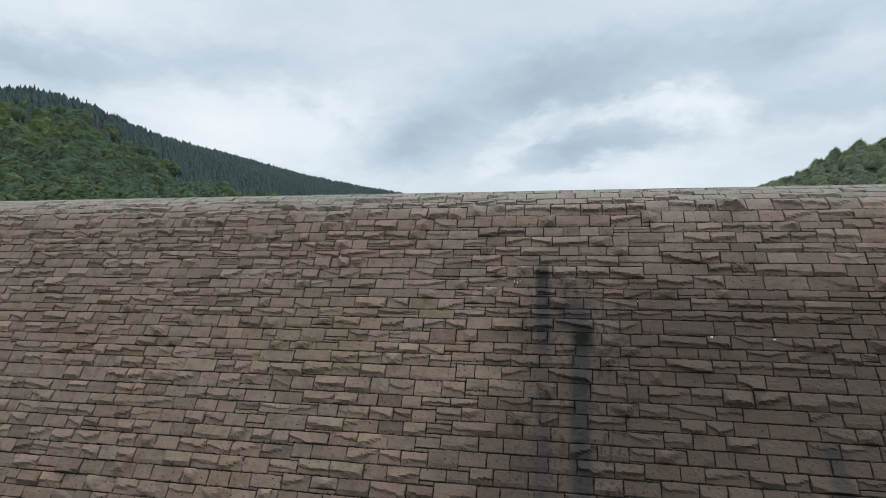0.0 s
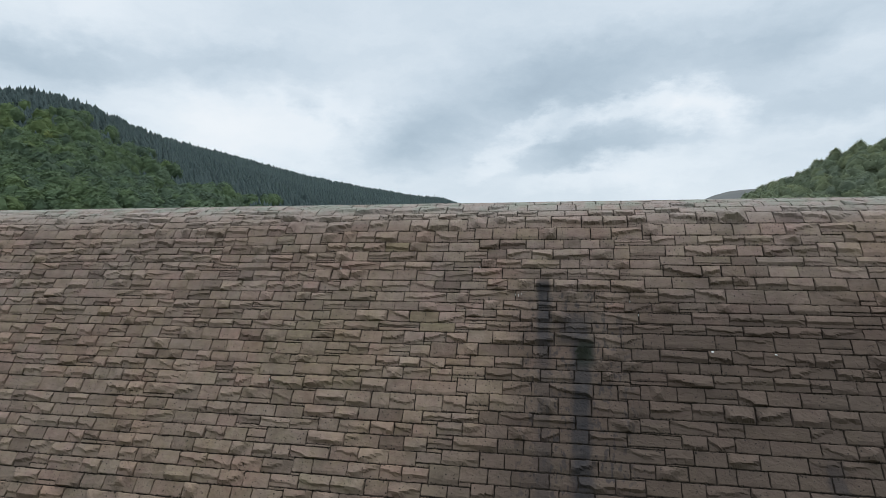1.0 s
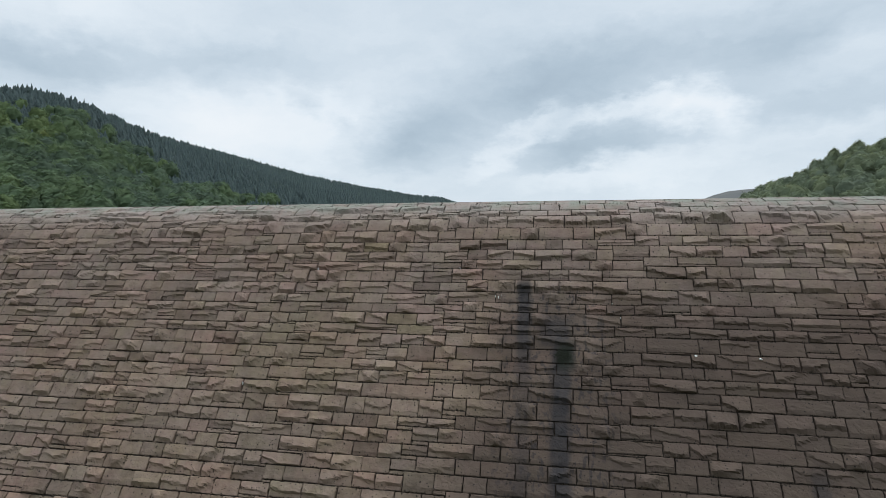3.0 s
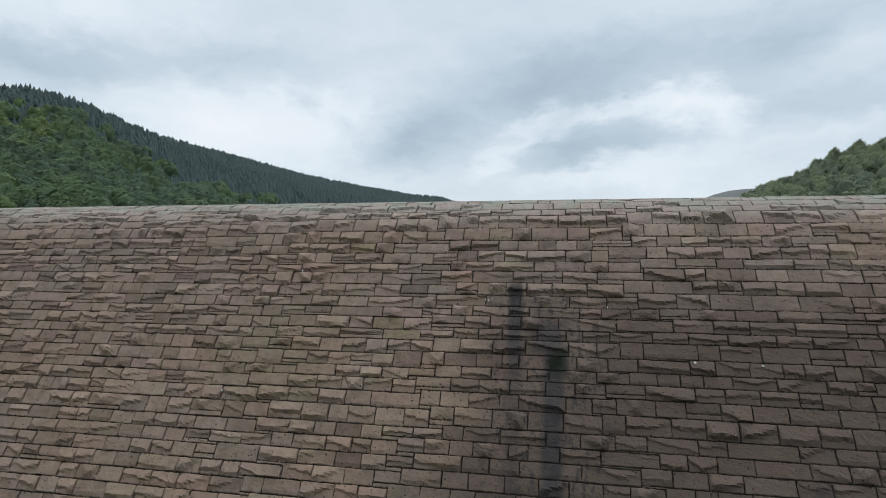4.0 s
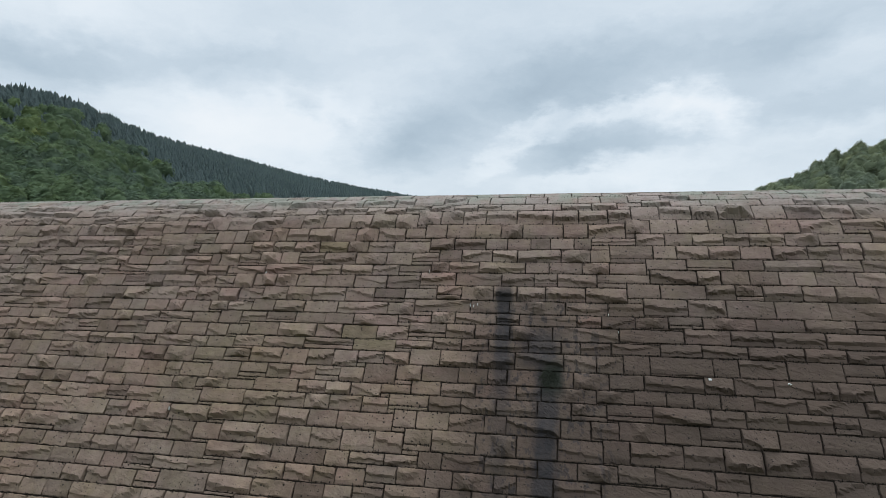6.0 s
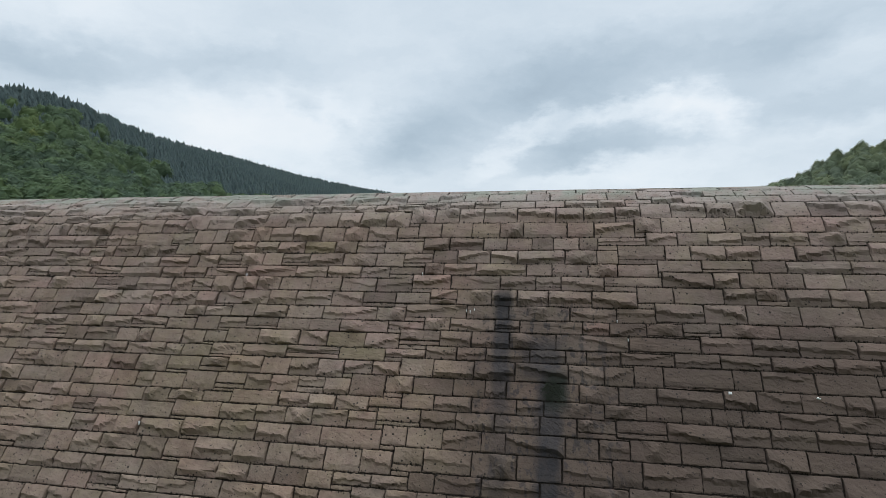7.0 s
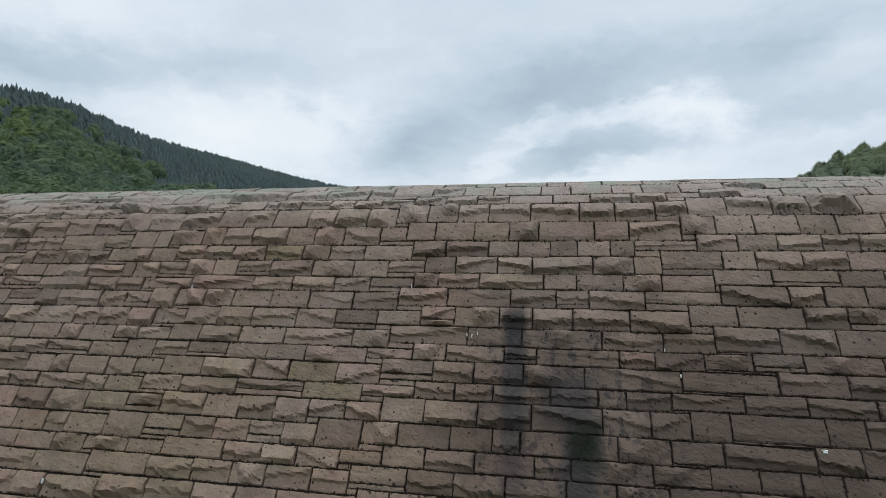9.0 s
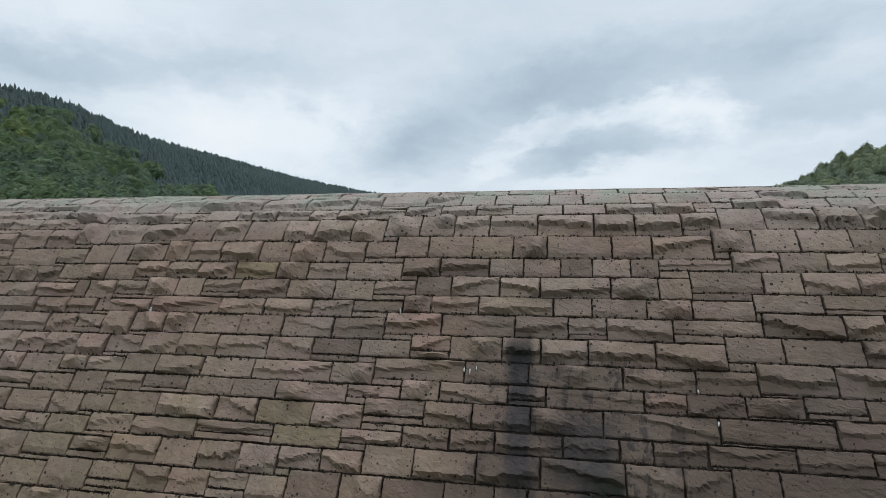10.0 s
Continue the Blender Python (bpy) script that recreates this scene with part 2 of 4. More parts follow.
def plain_material(name, stops, scale, rough=.95, bump=.02, stretch=None, strength=.8):
    m, n, body = material(name)
    at = n.add("NewGeometry").outputs["Position"]
    wide = n.noise(at, scale, 6, .65, stretch)[0]
    fine = n.noise(at, scale * 11, 4, .65)[0]
    tone = n.ramp(n.math("MULTIPLY_ADD", fine, .35, n.math("MULTIPLY", wide, .65)), stops)
    n.wire(tone, body.inputs["Base Color"])
    body.inputs["Roughness"].default_value = rough
    body.inputs["Specular IOR Level"].default_value = .2
    bumped(n, body, n.math("ADD", wide, fine), strength, bump)
    return m


def leaf_material(name, stops):
    """Foliage with a tone of its own for every tree, kept in the mesh's 'tree' attribute; part of the light passes through."""
    m, n, body = material(name)
    tag = n.add("Attribute")
    tag.attribute_name = "tree"
    leaf = n.add("NewGeometry").outputs["Random Per Island"]
    tone = n.ramp(n.math("MULTIPLY_ADD", leaf, .06, n.math("MULTIPLY", tag.outputs["Fac"], .91)), stops)
    n.wire(tone, body.inputs["Base Color"])
    body.inputs["Roughness"].default_value = .8
    body.inputs["Specular IOR Level"].default_value = .15
    thin, both = n.add("BsdfTranslucent"), n.add("MixShader")
    n.wire(tone, thin.inputs[0])
    both.inputs[0].default_value = .40
    n.wire(body.outputs[0], both.inputs[1])
    n.wire(thin.outputs[0], both.inputs[2])
    n.wire(both.outputs[0], n.tree.nodes["Material Output"].inputs[0])
    return m


STONE_ONE = stone_material("gritstone_block", True)
STONE_OCHRE = stone_material("ochre_gritstone_block", True, (.155, .120, .075))
STONE_MANY = stone_material("gritstone_courses", False)
MORTAR = plain_material("dark_mortar", [(.3, (.024, .017, .013)), (.55, (.036, .027, .021)), (.75, (.053, .041, .033))], 2.0, .98, .03)
MOSS = plain_material("joint_moss", [(.3, (.018, .014, .010)), (.6, (.030, .024, .017)), (.8, (.046, .037, .026))], 3.0, 1.0, .02)
FERN = plain_material("fern_green", [(.3, (.012, .014, .009)), (.6, (.019, .022, .013)), (.8, (.028, .031, .018))], 5.0, .9, .01)
WHITE = plain_material("white_scrap", [(.3, (.62, .62, .60)), (.7, (.82, .82, .80))], 9.0, .7, .004)
GRASS = plain_material("rough_grass", [(.30, (.040, .055, .022)), (.5, (.060, .075, .030)), (.72, (.095, .095, .048))], .06, .95, .3, None, .4)
MOOR = plain_material("heather_moor", [(.30, (.066, .070, .070)), (.5, (.084, .086, .084)), (.72, (.100, .100, .092))], .012, .95, .5, None, .3)
BROADLEAF = leaf_material("broadleaf_foliage", [(0.0, (.088, .125, .087)), (.25, (.103, .148, .080)), (.5, (.120, .167, .072)), (.72, (.150, .188, .069)), (.88, (.194, .212, .067)), (1.0, (.232, .220, .066))])
# Broadleaf copy with the right slope's haze and brightness put into its tones
LIGHTENED_LEAF = leaf_material("lightened_broadleaf_foliage", [(0.0, (.130, .160, .125)), (.4, (.162, .196, .125)), (.7, (.196, .226, .122)), (1.0, (.240, .256, .120))])
# Bluish, lifted needle tones carry the distance haze in their colour
NEEDLES = leaf_material("hazed_conifer_foliage", [(0.0, (.062, .088, .088)), (.5, (.074, .104, .101)), (1.0, (.090, .124, .112))])
BARK = plain_material("bark", [(.3, (.050, .042, .034)), (.7, (.095, .082, .068))], .8, .95, .05)


# ---- meshes ----
def mesh_from(name, verts, faces, mats, slots=None, extra=None):
    """A mesh from arrays; faces are lists of rows of one length each."""
    mesh = bpy.data.meshes.new(name)
    mesh.vertices.add(len(verts))
    mesh.vertices.foreach_set("co", np.asarray(verts, np.float32).ravel())
    loops = np.concatenate([np.asarray(f, np.int32).ravel() for f in faces])
    sizes = np.concatenate([np.full(len(f), np.shape(f)[1], np.int32) for f in faces])
    mesh.loops.add(len(loops))
    mesh.loops.foreach_set("vertex_index", loops)
    mesh.polygons.add(len(sizes))
    mesh.polygons.foreach_set("loop_start", np.r_[0, np.cumsum(sizes)[:-1]].astype(np.int32))
    for m in mats:
        mesh.materials.append(m)
    if slots is not None:
        mesh.polygons.foreach_set("material_index", np.asarray(slots, np.int32))
    if extra is not None:
        mesh.attributes.new("tree", "FLOAT", "POINT").data.foreach_set("value", np.asarray(extra, np.float32))
    mesh.polygons.foreach_set("use_smooth", np.zeros(len(sizes), bool))
    mesh.update(calc_edges=True)
    return mesh


def part(name, mesh, parent, label="", kind=""):
    ob = new(name, mesh)
    ob.parent = parent
    return tagged(ob, label=label, kind=kind)


rng = np.random.default_rng(7)

# ---- ground: one sheet, with the hills on both sides of the valley ----
LEFT_AZ = [-75, -50, -39, -36.8, -34.7, -32.7, -31.2, -29.5, -26.8, -24, -19.5, -14.3, -8.9, -4.4, -1.4, 1.0, 6]
LEFT_TAN = [.19, .222, .221, .224, .219, .211, .199, .186, .171, .161, .143, .121, .104, .092, .087, .072, .03]
LEFT_FAR = [380, 400, 410, 412, 415, 425, 440, 460, 490, 520, 580, 650, 720, 780, 820, 830, 840]
RIGHT_AZ = [20, 25, 27.1, 28.8, 29.8, 30.8, 31.4, 32.6, 34.1, 35.9, 45, 75]
RIGHT_TAN = [.02, .07, .092, .106, .111, .117, .126, .137, .146, .154, .18, .17]
MOOR_AZ, MOOR_TAN = [14, 20, 22.3, 23.5, 24.4, 25.5, 26.8, 30, 40], [.02, .055, .074, .083, .088, .091, .092, .093, .09]


def hill(r, r0, far, top, base):
    t = np.clip((r - r0) / (far - r0), 0, 1)
    return np.where(r < far, base + (top - base) * t ** 1.15, top - (r - far) * .12)


def ground_height(x, y):
    x, y = np.asarray(x, float), np.asarray(y, float)
    az, r = np.degrees(np.arctan2(x, y)), np.hypot(x, y)
    n, u = x * INTO[0] + y * INTO[1], x * ALONG[0] + y * ALONG[1]
    base = 20.0 * np.clip((n - 24.5) / 3.0, 0, 1)
    base = base + np.clip((np.abs(u + 8) - 62) / 30, 0, 1) * (25.5 - base)
    side = np.clip((120 - np.abs(az)) / 45, 0, 1)
    far = np.interp(az, LEFT_AZ, LEFT_FAR)
    tan = np.interp(az, LEFT_AZ, LEFT_TAN)
    left = hill(r, 190.0, far, 22.5 + tan * far - 4.6, base)
    left = np.where((az < 6) & (az > -130), left, 0)
    rtan = np.interp(az, RIGHT_AZ, RIGHT_TAN)
    right = np.where((az > 20) & (az < 130), hill(r, 200.0, 390.0, 22.5 + rtan * 390 - 9.5, base), 0)
    mtan = np.interp(az, MOOR_AZ, MOOR_TAN)
    moor = np.where((az > 14) & (az < 60), hill(r, 700.0, 1500.0, 22.5 + mtan * 1500, base), 0)
    hills = np.maximum(np.maximum(left, right), moor)
    hills = base + np.maximum(hills - base, 0) * side
    return np.maximum(base, hills)


def make_ground():
    azs = radians(1) * np.arange(0, 360, 1.25)
    rs = np.r_[1.0, np.arange(4, 60, 2.0), np.geomspace(60, 4200, 90)]
    a, r = np.meshgrid(azs, rs)
    x, y = r * np.sin(a), r * np.cos(a)
    z = ground_height(x, y)
    rough = np.array([noise.noise(Vector((px * .03, py * .03, 3.1))) for px, py in zip(x.ravel(), y.ravel())]).reshape(x.shape)
    z = z + rough * np.clip((r - 150) / 200, 0, 1) * 2.0
    verts = np.stack([x, y, z], -1).reshape(-1, 3)
    verts = np.vstack([verts, [[0, 0, 0]]])
    k, j = np.meshgrid(np.arange(len(rs) - 1), np.arange(len(azs)), indexing="ij")
    w, j2 = len(azs), (j + 1) % len(azs)
    quads = np.stack([k * w + j, (k + 1) * w + j, (k + 1) * w + j2, k * w + j2], -1).reshape(-1, 4)
    tip = np.arange(w)
    fan = np.stack([np.full(w, len(verts) - 1), tip, (tip + 1) % w], -1)
    mid = verts[quads].mean(1)
    high = (np.hypot(mid[:, 0], mid[:, 1]) > 640) & (np.degrees(np.arctan2(mid[:, 0], mid[:, 1])) > 8)
    mesh = mesh_from("ground", verts, [quads, fan], [GRASS, MOOR], np.r_[high.astype(int), np.zeros(w, int)])
    mesh.polygons.foreach_set("use_smooth", np.ones(len(mesh.polygons), bool))
    tagged(new("ground", mesh), "rough grassy valley ground rising into wooded hills and moor", "ground", kind="structure")


make_ground()


# ---- far woods on the hillsides ----
def conifer_shape(layers, arms):
    """A spruce of height 1: a thin trunk and drooping, ragged skirts of boughs, each a little wider than the one above."""
    v, f = [], []
    for k in range(layers):
        low, out = .12 + .80 * k / layers, .20 * (1 - k / layers) ** .9 + .018
        i, tips = len(v), 2 * arms
        v.append((0, 0, min(low + .17 + .5 / layers, 1.0)))
        for j in range(tips):
            a = math.pi * (j + rng.uniform(-.3, .3) + k * .5) / arms
            r = out * (rng.uniform(.92, 1.22) if j % 2 else rng.uniform(.66, .84))
            v.append((r * math.cos(a), r * math.sin(a), low - (.025 if j % 2 else -.015)))
        f += [(i, i + 1 + j, i + 1 + (j + 1) % tips) for j in range(tips)]
    i = len(v)
    v += [(.015, 0, 0), (-.008, .013, 0), (-.008, -.013, 0), (0, 0, .95)]
    f += [(i, i + 1, i + 3), (i + 1, i + 2, i + 3), (i + 2, i, i + 3)]
    return np.array(v), np.array(f)


def broadleaf_shape(leaves, leaf=1.0, limbs=0):
    """A broadleaf of height 1: trunk, limbs and a lumpy dome of many leaf sprays over a rough heart."""
    v, f = [], []

    def limb(a, b, ra, rb):
        a, b, i = Vector(a), Vector(b), len(v)
        side = (b - a).cross(Vector((.3, .9, .1))).normalized()
        other = (b - a).cross(side).normalized()
        for c, r in ((a, ra), (b, rb)):
            v.extend(tuple(c + r * (math.cos(t) * side + math.sin(t) * other)) for t in (0, 2.09, 4.19))
        for j in range(3):
            j2 = (j + 1) % 3
            f.extend([(i + j, i + j2, i + 3 + j2), (i + j, i + 3 + j2, i + 3 + j)])

    seed = rng.uniform(0, 50, 3)

    def reach(d):
        """How far the crown goes in one direction: a dome with lobes."""
        lobes = noise.noise(Vector(d * 1.9 + seed)) * .34 + noise.noise(Vector(d * 4.5 + seed)) * .16
        return (1 + lobes) * np.array((.27, .27, .46 if d[2] > 0 else .30))

    middle = np.array((0, 0, .50))
    limb((0, 0, 0), (0.01, 0, .5), .03, .018)
    for k in range(limbs):
        d = np.array((math.cos(k * 2.4), math.sin(k * 2.4), rng.uniform(-.1, .9)))
        d /= np.linalg.norm(d)
        limb((0, 0, .28 + .2 * max(d[2], 0)), tuple(middle + d * reach(d) * 1.02), .011, .003)
    i, rings, around = len(v), 5, 9
    for k in range(rings):
        for j in range(around):
            el, az = -.5 + 1.9 * k / (rings - 1), 2 * math.pi * (j + .5 * (k % 2)) / around
            d = np.array((math.cos(el) * math.cos(az), math.cos(el) * math.sin(az), math.sin(el)))
            v.append(tuple(middle + d * reach(d) * .88))
    for k in range(rings - 1):
        for j in range(around):
            a, b = i + k * around + j, i + k * around + (j + 1) % around
            f.extend([(a, b, b + around), (a, b + around, a + around)])
    for _ in range(leaves):
        d = rng.normal(size=3)
        d[2] = d[2] if d[2] > -.5 else -d[2]
        d /= np.linalg.norm(d)
        p = middle + d * reach(d) * rng.uniform(.86, 1.05)
        face = d + np.array((0, 0, .35)) + rng.normal(size=3) * .09
        face /= np.linalg.norm(face)
        e1 = np.cross(face, rng.normal(size=3))
        e1 /= np.linalg.norm(e1)
        e2 = np.cross(face, e1)
        q, i = rng.uniform(.022, .050) * leaf, len(v)
        v.extend([tuple(p + e1 * q), tuple(p + e2 * q * .8), tuple(p - e1 * q), tuple(p - e2 * q * .8)])
        f.extend([(i, i + 1, i + 2), (i, i + 2, i + 3)])
    return np.array(v), np.array(f)


def make_wood(name, label, shapes, trees, mat, smooth=False):
    """One object of many trees: rows of x, y, height, width and tone."""
    verts, faces, tones, count = [], [], [], 0
    for k, (x, y, tall, wide, tone) in enumerate(trees):
        v, f = shapes[k % len(shapes)]
        a = rng.uniform(0, 6.28)
        c, s = math.cos(a), math.sin(a)
        z = float(ground_height(x, y)) - .6
        verts.append(np.stack([x + (v[:, 0] * c - v[:, 1] * s) * wide, y + (v[:, 0] * s + v[:, 1] * c) * wide, z + v[:, 2] * tall], -1))
        faces.append(f + count)
        tones.append(np.full(len(v), tone))
        count += len(v)
    ob = new(name, mesh_from(name, np.concatenate(verts), [np.concatenate(faces)], [mat], None, np.concatenate(tones)))
    if smooth:
        ob.data.polygons.foreach_set("use_smooth", np.ones(len(ob.data.polygons), bool))
    return tagged(ob, label, "trees", kind="stuff")


def make_lone(name, label, trees, group, mat, shape):
    """Trees that stand singly against the sky: trunk and crown, four shapes in turn."""
    made = []
    for k in range(4):
        v, f = shape()
        base = new(name)
        tone = rng.uniform(.30, .70)
        crown = part("crown", mesh_from("crown", v, [f], [mat], None, np.full(len(v), tone)), base)
        crown.data.polygons.foreach_set("use_smooth", np.ones(len(f), bool))
        t = np.array([(.020 * (1 - z * .5) * math.cos(a), .020 * (1 - z * .5) * math.sin(a), z) for z in (-.08, .30, .55) for a in np.arange(6) * 1.047])
        ring = [(j + 6 * h, (j + 1) % 6 + 6 * h, (j + 1) % 6 + 6 + 6 * h, j + 6 + 6 * h) for h in (0, 1) for j in range(6)]
        part("trunk", mesh_from("trunk", t, [ring], [BARK]), base)
        made.append(tagged(base, label, "tree", group))
    for k, (x, y, tall, wide, tone) in enumerate(trees):
        place = pose(x, y, float(ground_height(x, y)) - .3, 0, 0, rng.uniform(0, 360)) @ Matrix.Diagonal((wide, wide, tall, 1))
        ob = made[k] if k < 4 else copy_thing(made[k % 4], Matrix())
        ob.matrix_basis = place


def scatter(count, az0, az1, far_of, near):
    """Places spread evenly over a stretch of hillside."""
    out = []
    while len(out) < count:
        az = rng.uniform(az0, az1)
        far = float(far_of(az))
        r = math.sqrt(rng.uniform(near ** 2, (far + 14) ** 2))
        out.append((az, r, r * math.sin(radians(az)), r * math.cos(radians(az))))
    return out


def make_woods():
    broad, spruce, thin, lone = [], [], [], []
    left_far = lambda az: np.interp(az, LEFT_AZ, LEFT_FAR)
    for az, r, x, y in scatter(11000, -43.5, 1.2, left_far, 196):
        tan = (float(ground_height(x, y)) + 6 - 22.5) / r
        edge = .170 - max(0, az + 33.5) * .0135 + .03 * noise.noise(Vector((x * .03, y * .03, 0))) + rng.normal(0, .022)
        low = float(np.clip((edge - tan) / .11, 0, 1))
        band = az < -18 + 3 * noise.noise(Vector((x * .05, y * .05, 2))) and tan < .090
        patch = noise.noise(Vector((x * .012, y * .012, 5.0))) * .5 + .5
        gold = .24 if az < -35.0 and abs(tan - .166) < .013 else 0
        if tan < edge or band:
            if rng.random() < .10 and not band:
                tall = rng.uniform(6.5, 9.5)
                spruce.append((x, y, tall, tall * rng.uniform(1.2, 1.7), np.clip(rng.normal(.4, .2), 0, 1)))
            elif rng.random() < (.48 if r < float(left_far(az)) - 45 else 0):
                tall = rng.uniform(7.5, 12.5) if az < -22 else rng.uniform(6, 8)
                broad.append((x, y, tall, tall * rng.uniform(1.15, 1.5), np.clip(patch * .70 + low * .16 - .17 + rng.normal(.06, .14) + gold, 0, .34 if band and az > -27 else 1)))
        elif r < 470:
            tall = rng.uniform(4.5, 7.5)
            spruce.append((x, y, tall, tall * rng.uniform(1.4, 2.0), np.clip(rng.normal(.4, .2), 0, 1)))
        else:
            tall = rng.uniform(4.5, 7)
            thin.append((x, y, tall, tall * rng.uniform(1.7, 2.5), np.clip(rng.normal(.5, .18), 0, 1)))
    # the ridge itself carries a closer row of tops
    for az in np.arange(-47, 1.0, .30):
        far = float(left_far(az)) + rng.uniform(-4, 6)
        x, y = far * math.sin(radians(az)), far * math.cos(radians(az))
        tall = 5.4 * rng.uniform(.7, 1.3) * (1.15 if az < -31 or az > -3.2 else .95)
        row = (x, y, tall, tall * rng.uniform(.7, 1.05), np.clip(rng.normal(.35, .2), 0, 1))
        (lone if -42 < az < -24 or az > -5 else spruce if far < 470 else thin).append(row)
    right, lone_broad = [], []
    for az in np.arange(26.6, 40, .33):
        r = 388 + rng.uniform(-5, 4)
        tall = rng.uniform(10, 12) if rng.random() < .15 else rng.uniform(6.5, 10.5)
        if rng.random() < .07:
            lone.append((r * math.sin(radians(az)), r * math.cos(radians(az)), tall * .8, tall * rng.uniform(.9, 1.2), .5))
        else:
            lone_broad.append((r * math.sin(radians(az)), r * math.cos(radians(az)), tall, tall * rng.uniform(.8, 1.1), 0))
    for az, r, x, y in scatter(620, 24.5, 43, lambda az: 392.0, 205):
        patch = noise.noise(Vector((x * .02, y * .02, 9.0))) * .5 + .5
        tall = rng.uniform(7, 11)
        right.append((x, y, tall, tall * rng.uniform(1.1, 1.5), np.clip(patch * .6 + rng.normal(.20, .12), 0, 1)))
    leafy = [broadleaf_shape(340, .76) for _ in range(6)]
    make_lone("spruce_tree", "dark pointed spruce on the hill ridge", lone, "ridge spruces", NEEDLES, lambda: conifer_shape(8, 7))
    make_lone("broadleaf_tree", "rounded green broadleaf tree on the slope skyline", lone_broad, "slope trees", LIGHTENED_LEAF, lambda: broadleaf_shape(700, .8, 9))
    make_wood("broadleaf_wood", "mixed green broadleaf woodland covering the lower hillside", leafy, broad, BROADLEAF, True)
    make_wood("hillside_wood", "green broadleaf trees climbing the slope beside the moor", leafy, right, LIGHTENED_LEAF, True)
    make_wood("spruce_wood", "dark spruce plantation along the hill ridge", [conifer_shape(8, 5) for _ in range(4)], spruce, NEEDLES, True)
    make_wood("ridge_wood", "hazy dark conifers on the long descending ridge", [conifer_shape(7, 5) for _ in range(4)], thin, NEEDLES, True)


make_woods()


# ---- the dam ----
rng = np.random.default_rng(11)


def make_core():
    """The body of the dam behind the facing blocks: mortar-dark face, plain back and ends."""
    face = [(float(n), float(z)) for n, z in zip(CURVE_N, CURVE_Z)]
    outline = []
    for k, (n, z) in enumerate(face):
        a, b = face[max(k - 1, 0)], face[min(k + 1, len(face) - 1)]
        d = math.hypot(b[0] - a[0], b[1] - a[1])
        outline.append((n - .07 * (b[1] - a[1]) / d, z + .07 * (b[0] - a[0]) / d))
    outline += [(BACK_N + 4, -1.5), (BACK_N + 4, outline[0][1] - 1.0)]
    verts, m = [], len(outline)
    for u in (U0, U1):
        verts += [u * ALONG + n * INTO + np.array([0, 0, z]) for n, z in outline]
    quads = [(k, (k + 1) % m, m + (k + 1) % m, m + k) for k in range(m)]
    mesh = mesh_from("dam_wall", verts, [quads, [list(range(m))[::-1]], [list(range(m, 2 * m))]], [MORTAR])
    return tagged(new("dam_wall", mesh), "brown gritstone dam face of coursed rock-faced blocks with dark seepage runs", "dam", kind="structure")


dam = make_core()

# bed joints down the face, from the crest; they repeat at random below
BEDS = [-1.15, -.55, .02, .60, 1.15, 1.78, 2.20, 2.88, 3.44, 3.88, 4.35, 4.75, 5.22, 5.72, 6.15, 6.53, 6.99, 7.37, 7.89, 8.36, 8.76, 9.21, 9.71, 10.29, 10.73, 11.18, 11.64, 12.12, 12.60, 13.11, 13.63, 14.15]
while BEDS[-1] < 30.3:
    BEDS.append(BEDS[-1] + float(rng.uniform(.38, .54)))
NEAR_U, NEAR_S = (-7.0, 6.6), (1.1, 11.0)

# upright joints, as metres along the wall, of the courses that are seen closest; elsewhere the stones are cut at random
JOINTS = {}
JOINTS[4] = [-14.67, -13.73, -12.69, -11.56, -10.76, -9.98, -8.98, -7.28, -6.1, -4.9, -4.2, -3.13, -2.29, -1.5, -0.28, 0.46, 1.47, 2.2, 3.09, 4.12, 5.01, 5.9, 6.72, 7.49, 8.45, 9.55, 10.23, 10.99]
JOINTS[5] = [-14.17, -13.22, -12.26, -11.31, -10.47, -9.47, -8.54, -7.73, -7.36, -6.7, -5.83, -5.14, -4.4, -3.52, -2.7, -1.87, -1.07, 0.02, 0.93, 1.9, 2.71, 3.49, 4.37, 5.3, 6.1, 7.07, 8.01, 8.97, 9.99, 10.85]
JOINTS[6] = [-22.48, -21.83, -21.07, -20.17, -19.05, -18.21, -17.26, -16.43, -15.63, -14.65, -13.6, -12.67, -11.81, -10.94, -9.96, -8.86, -8.09, -7.26, -6.27, -5.51, -4.64, -3.87, -3.07, -2.3, -1.53, -0.51, 0.65, 1.48, 2.39, 3.1, 3.96, 4.92, 5.68, 6.69, 7.61, 8.56, 9.43, 10.5]
JOINTS[7] = [-20.8, -19.75, -18.75, -17.92, -17.05, -15.93, -14.99, -14.64, -14.08, -13.47, -12.07, -11.26, -10.51, -10.07, -9.13, -8.51, -7.69, -6.72, -5.95, -5.16, -4.2, -3.52, -2.8, -1.84, -0.99, -0.29, 0.99, 1.76, 2.89, 3.63, 4.43, 5.33, 6.09, 7, 7.85, 8.99, 10.11]
JOINTS[8] = [-22.1, -21.09, -20.05, -19.32, -18.53, -17.71, -16.66, -15.43, -15.07, -14.48, -14.11, -13.16, -12.41, -11.75, -10.91, -10.48, -9.71, -8.87, -8.08, -7.17, -6.14, -5.42, -4.52, -3.3, -2.49, -1.46, -0.76, -0.02, 0.59, 1.32, 1.85, 3.17, 4.02, 4.82, 5.7, 6.41, 7.37, 8.27, 9.65, 10.6]
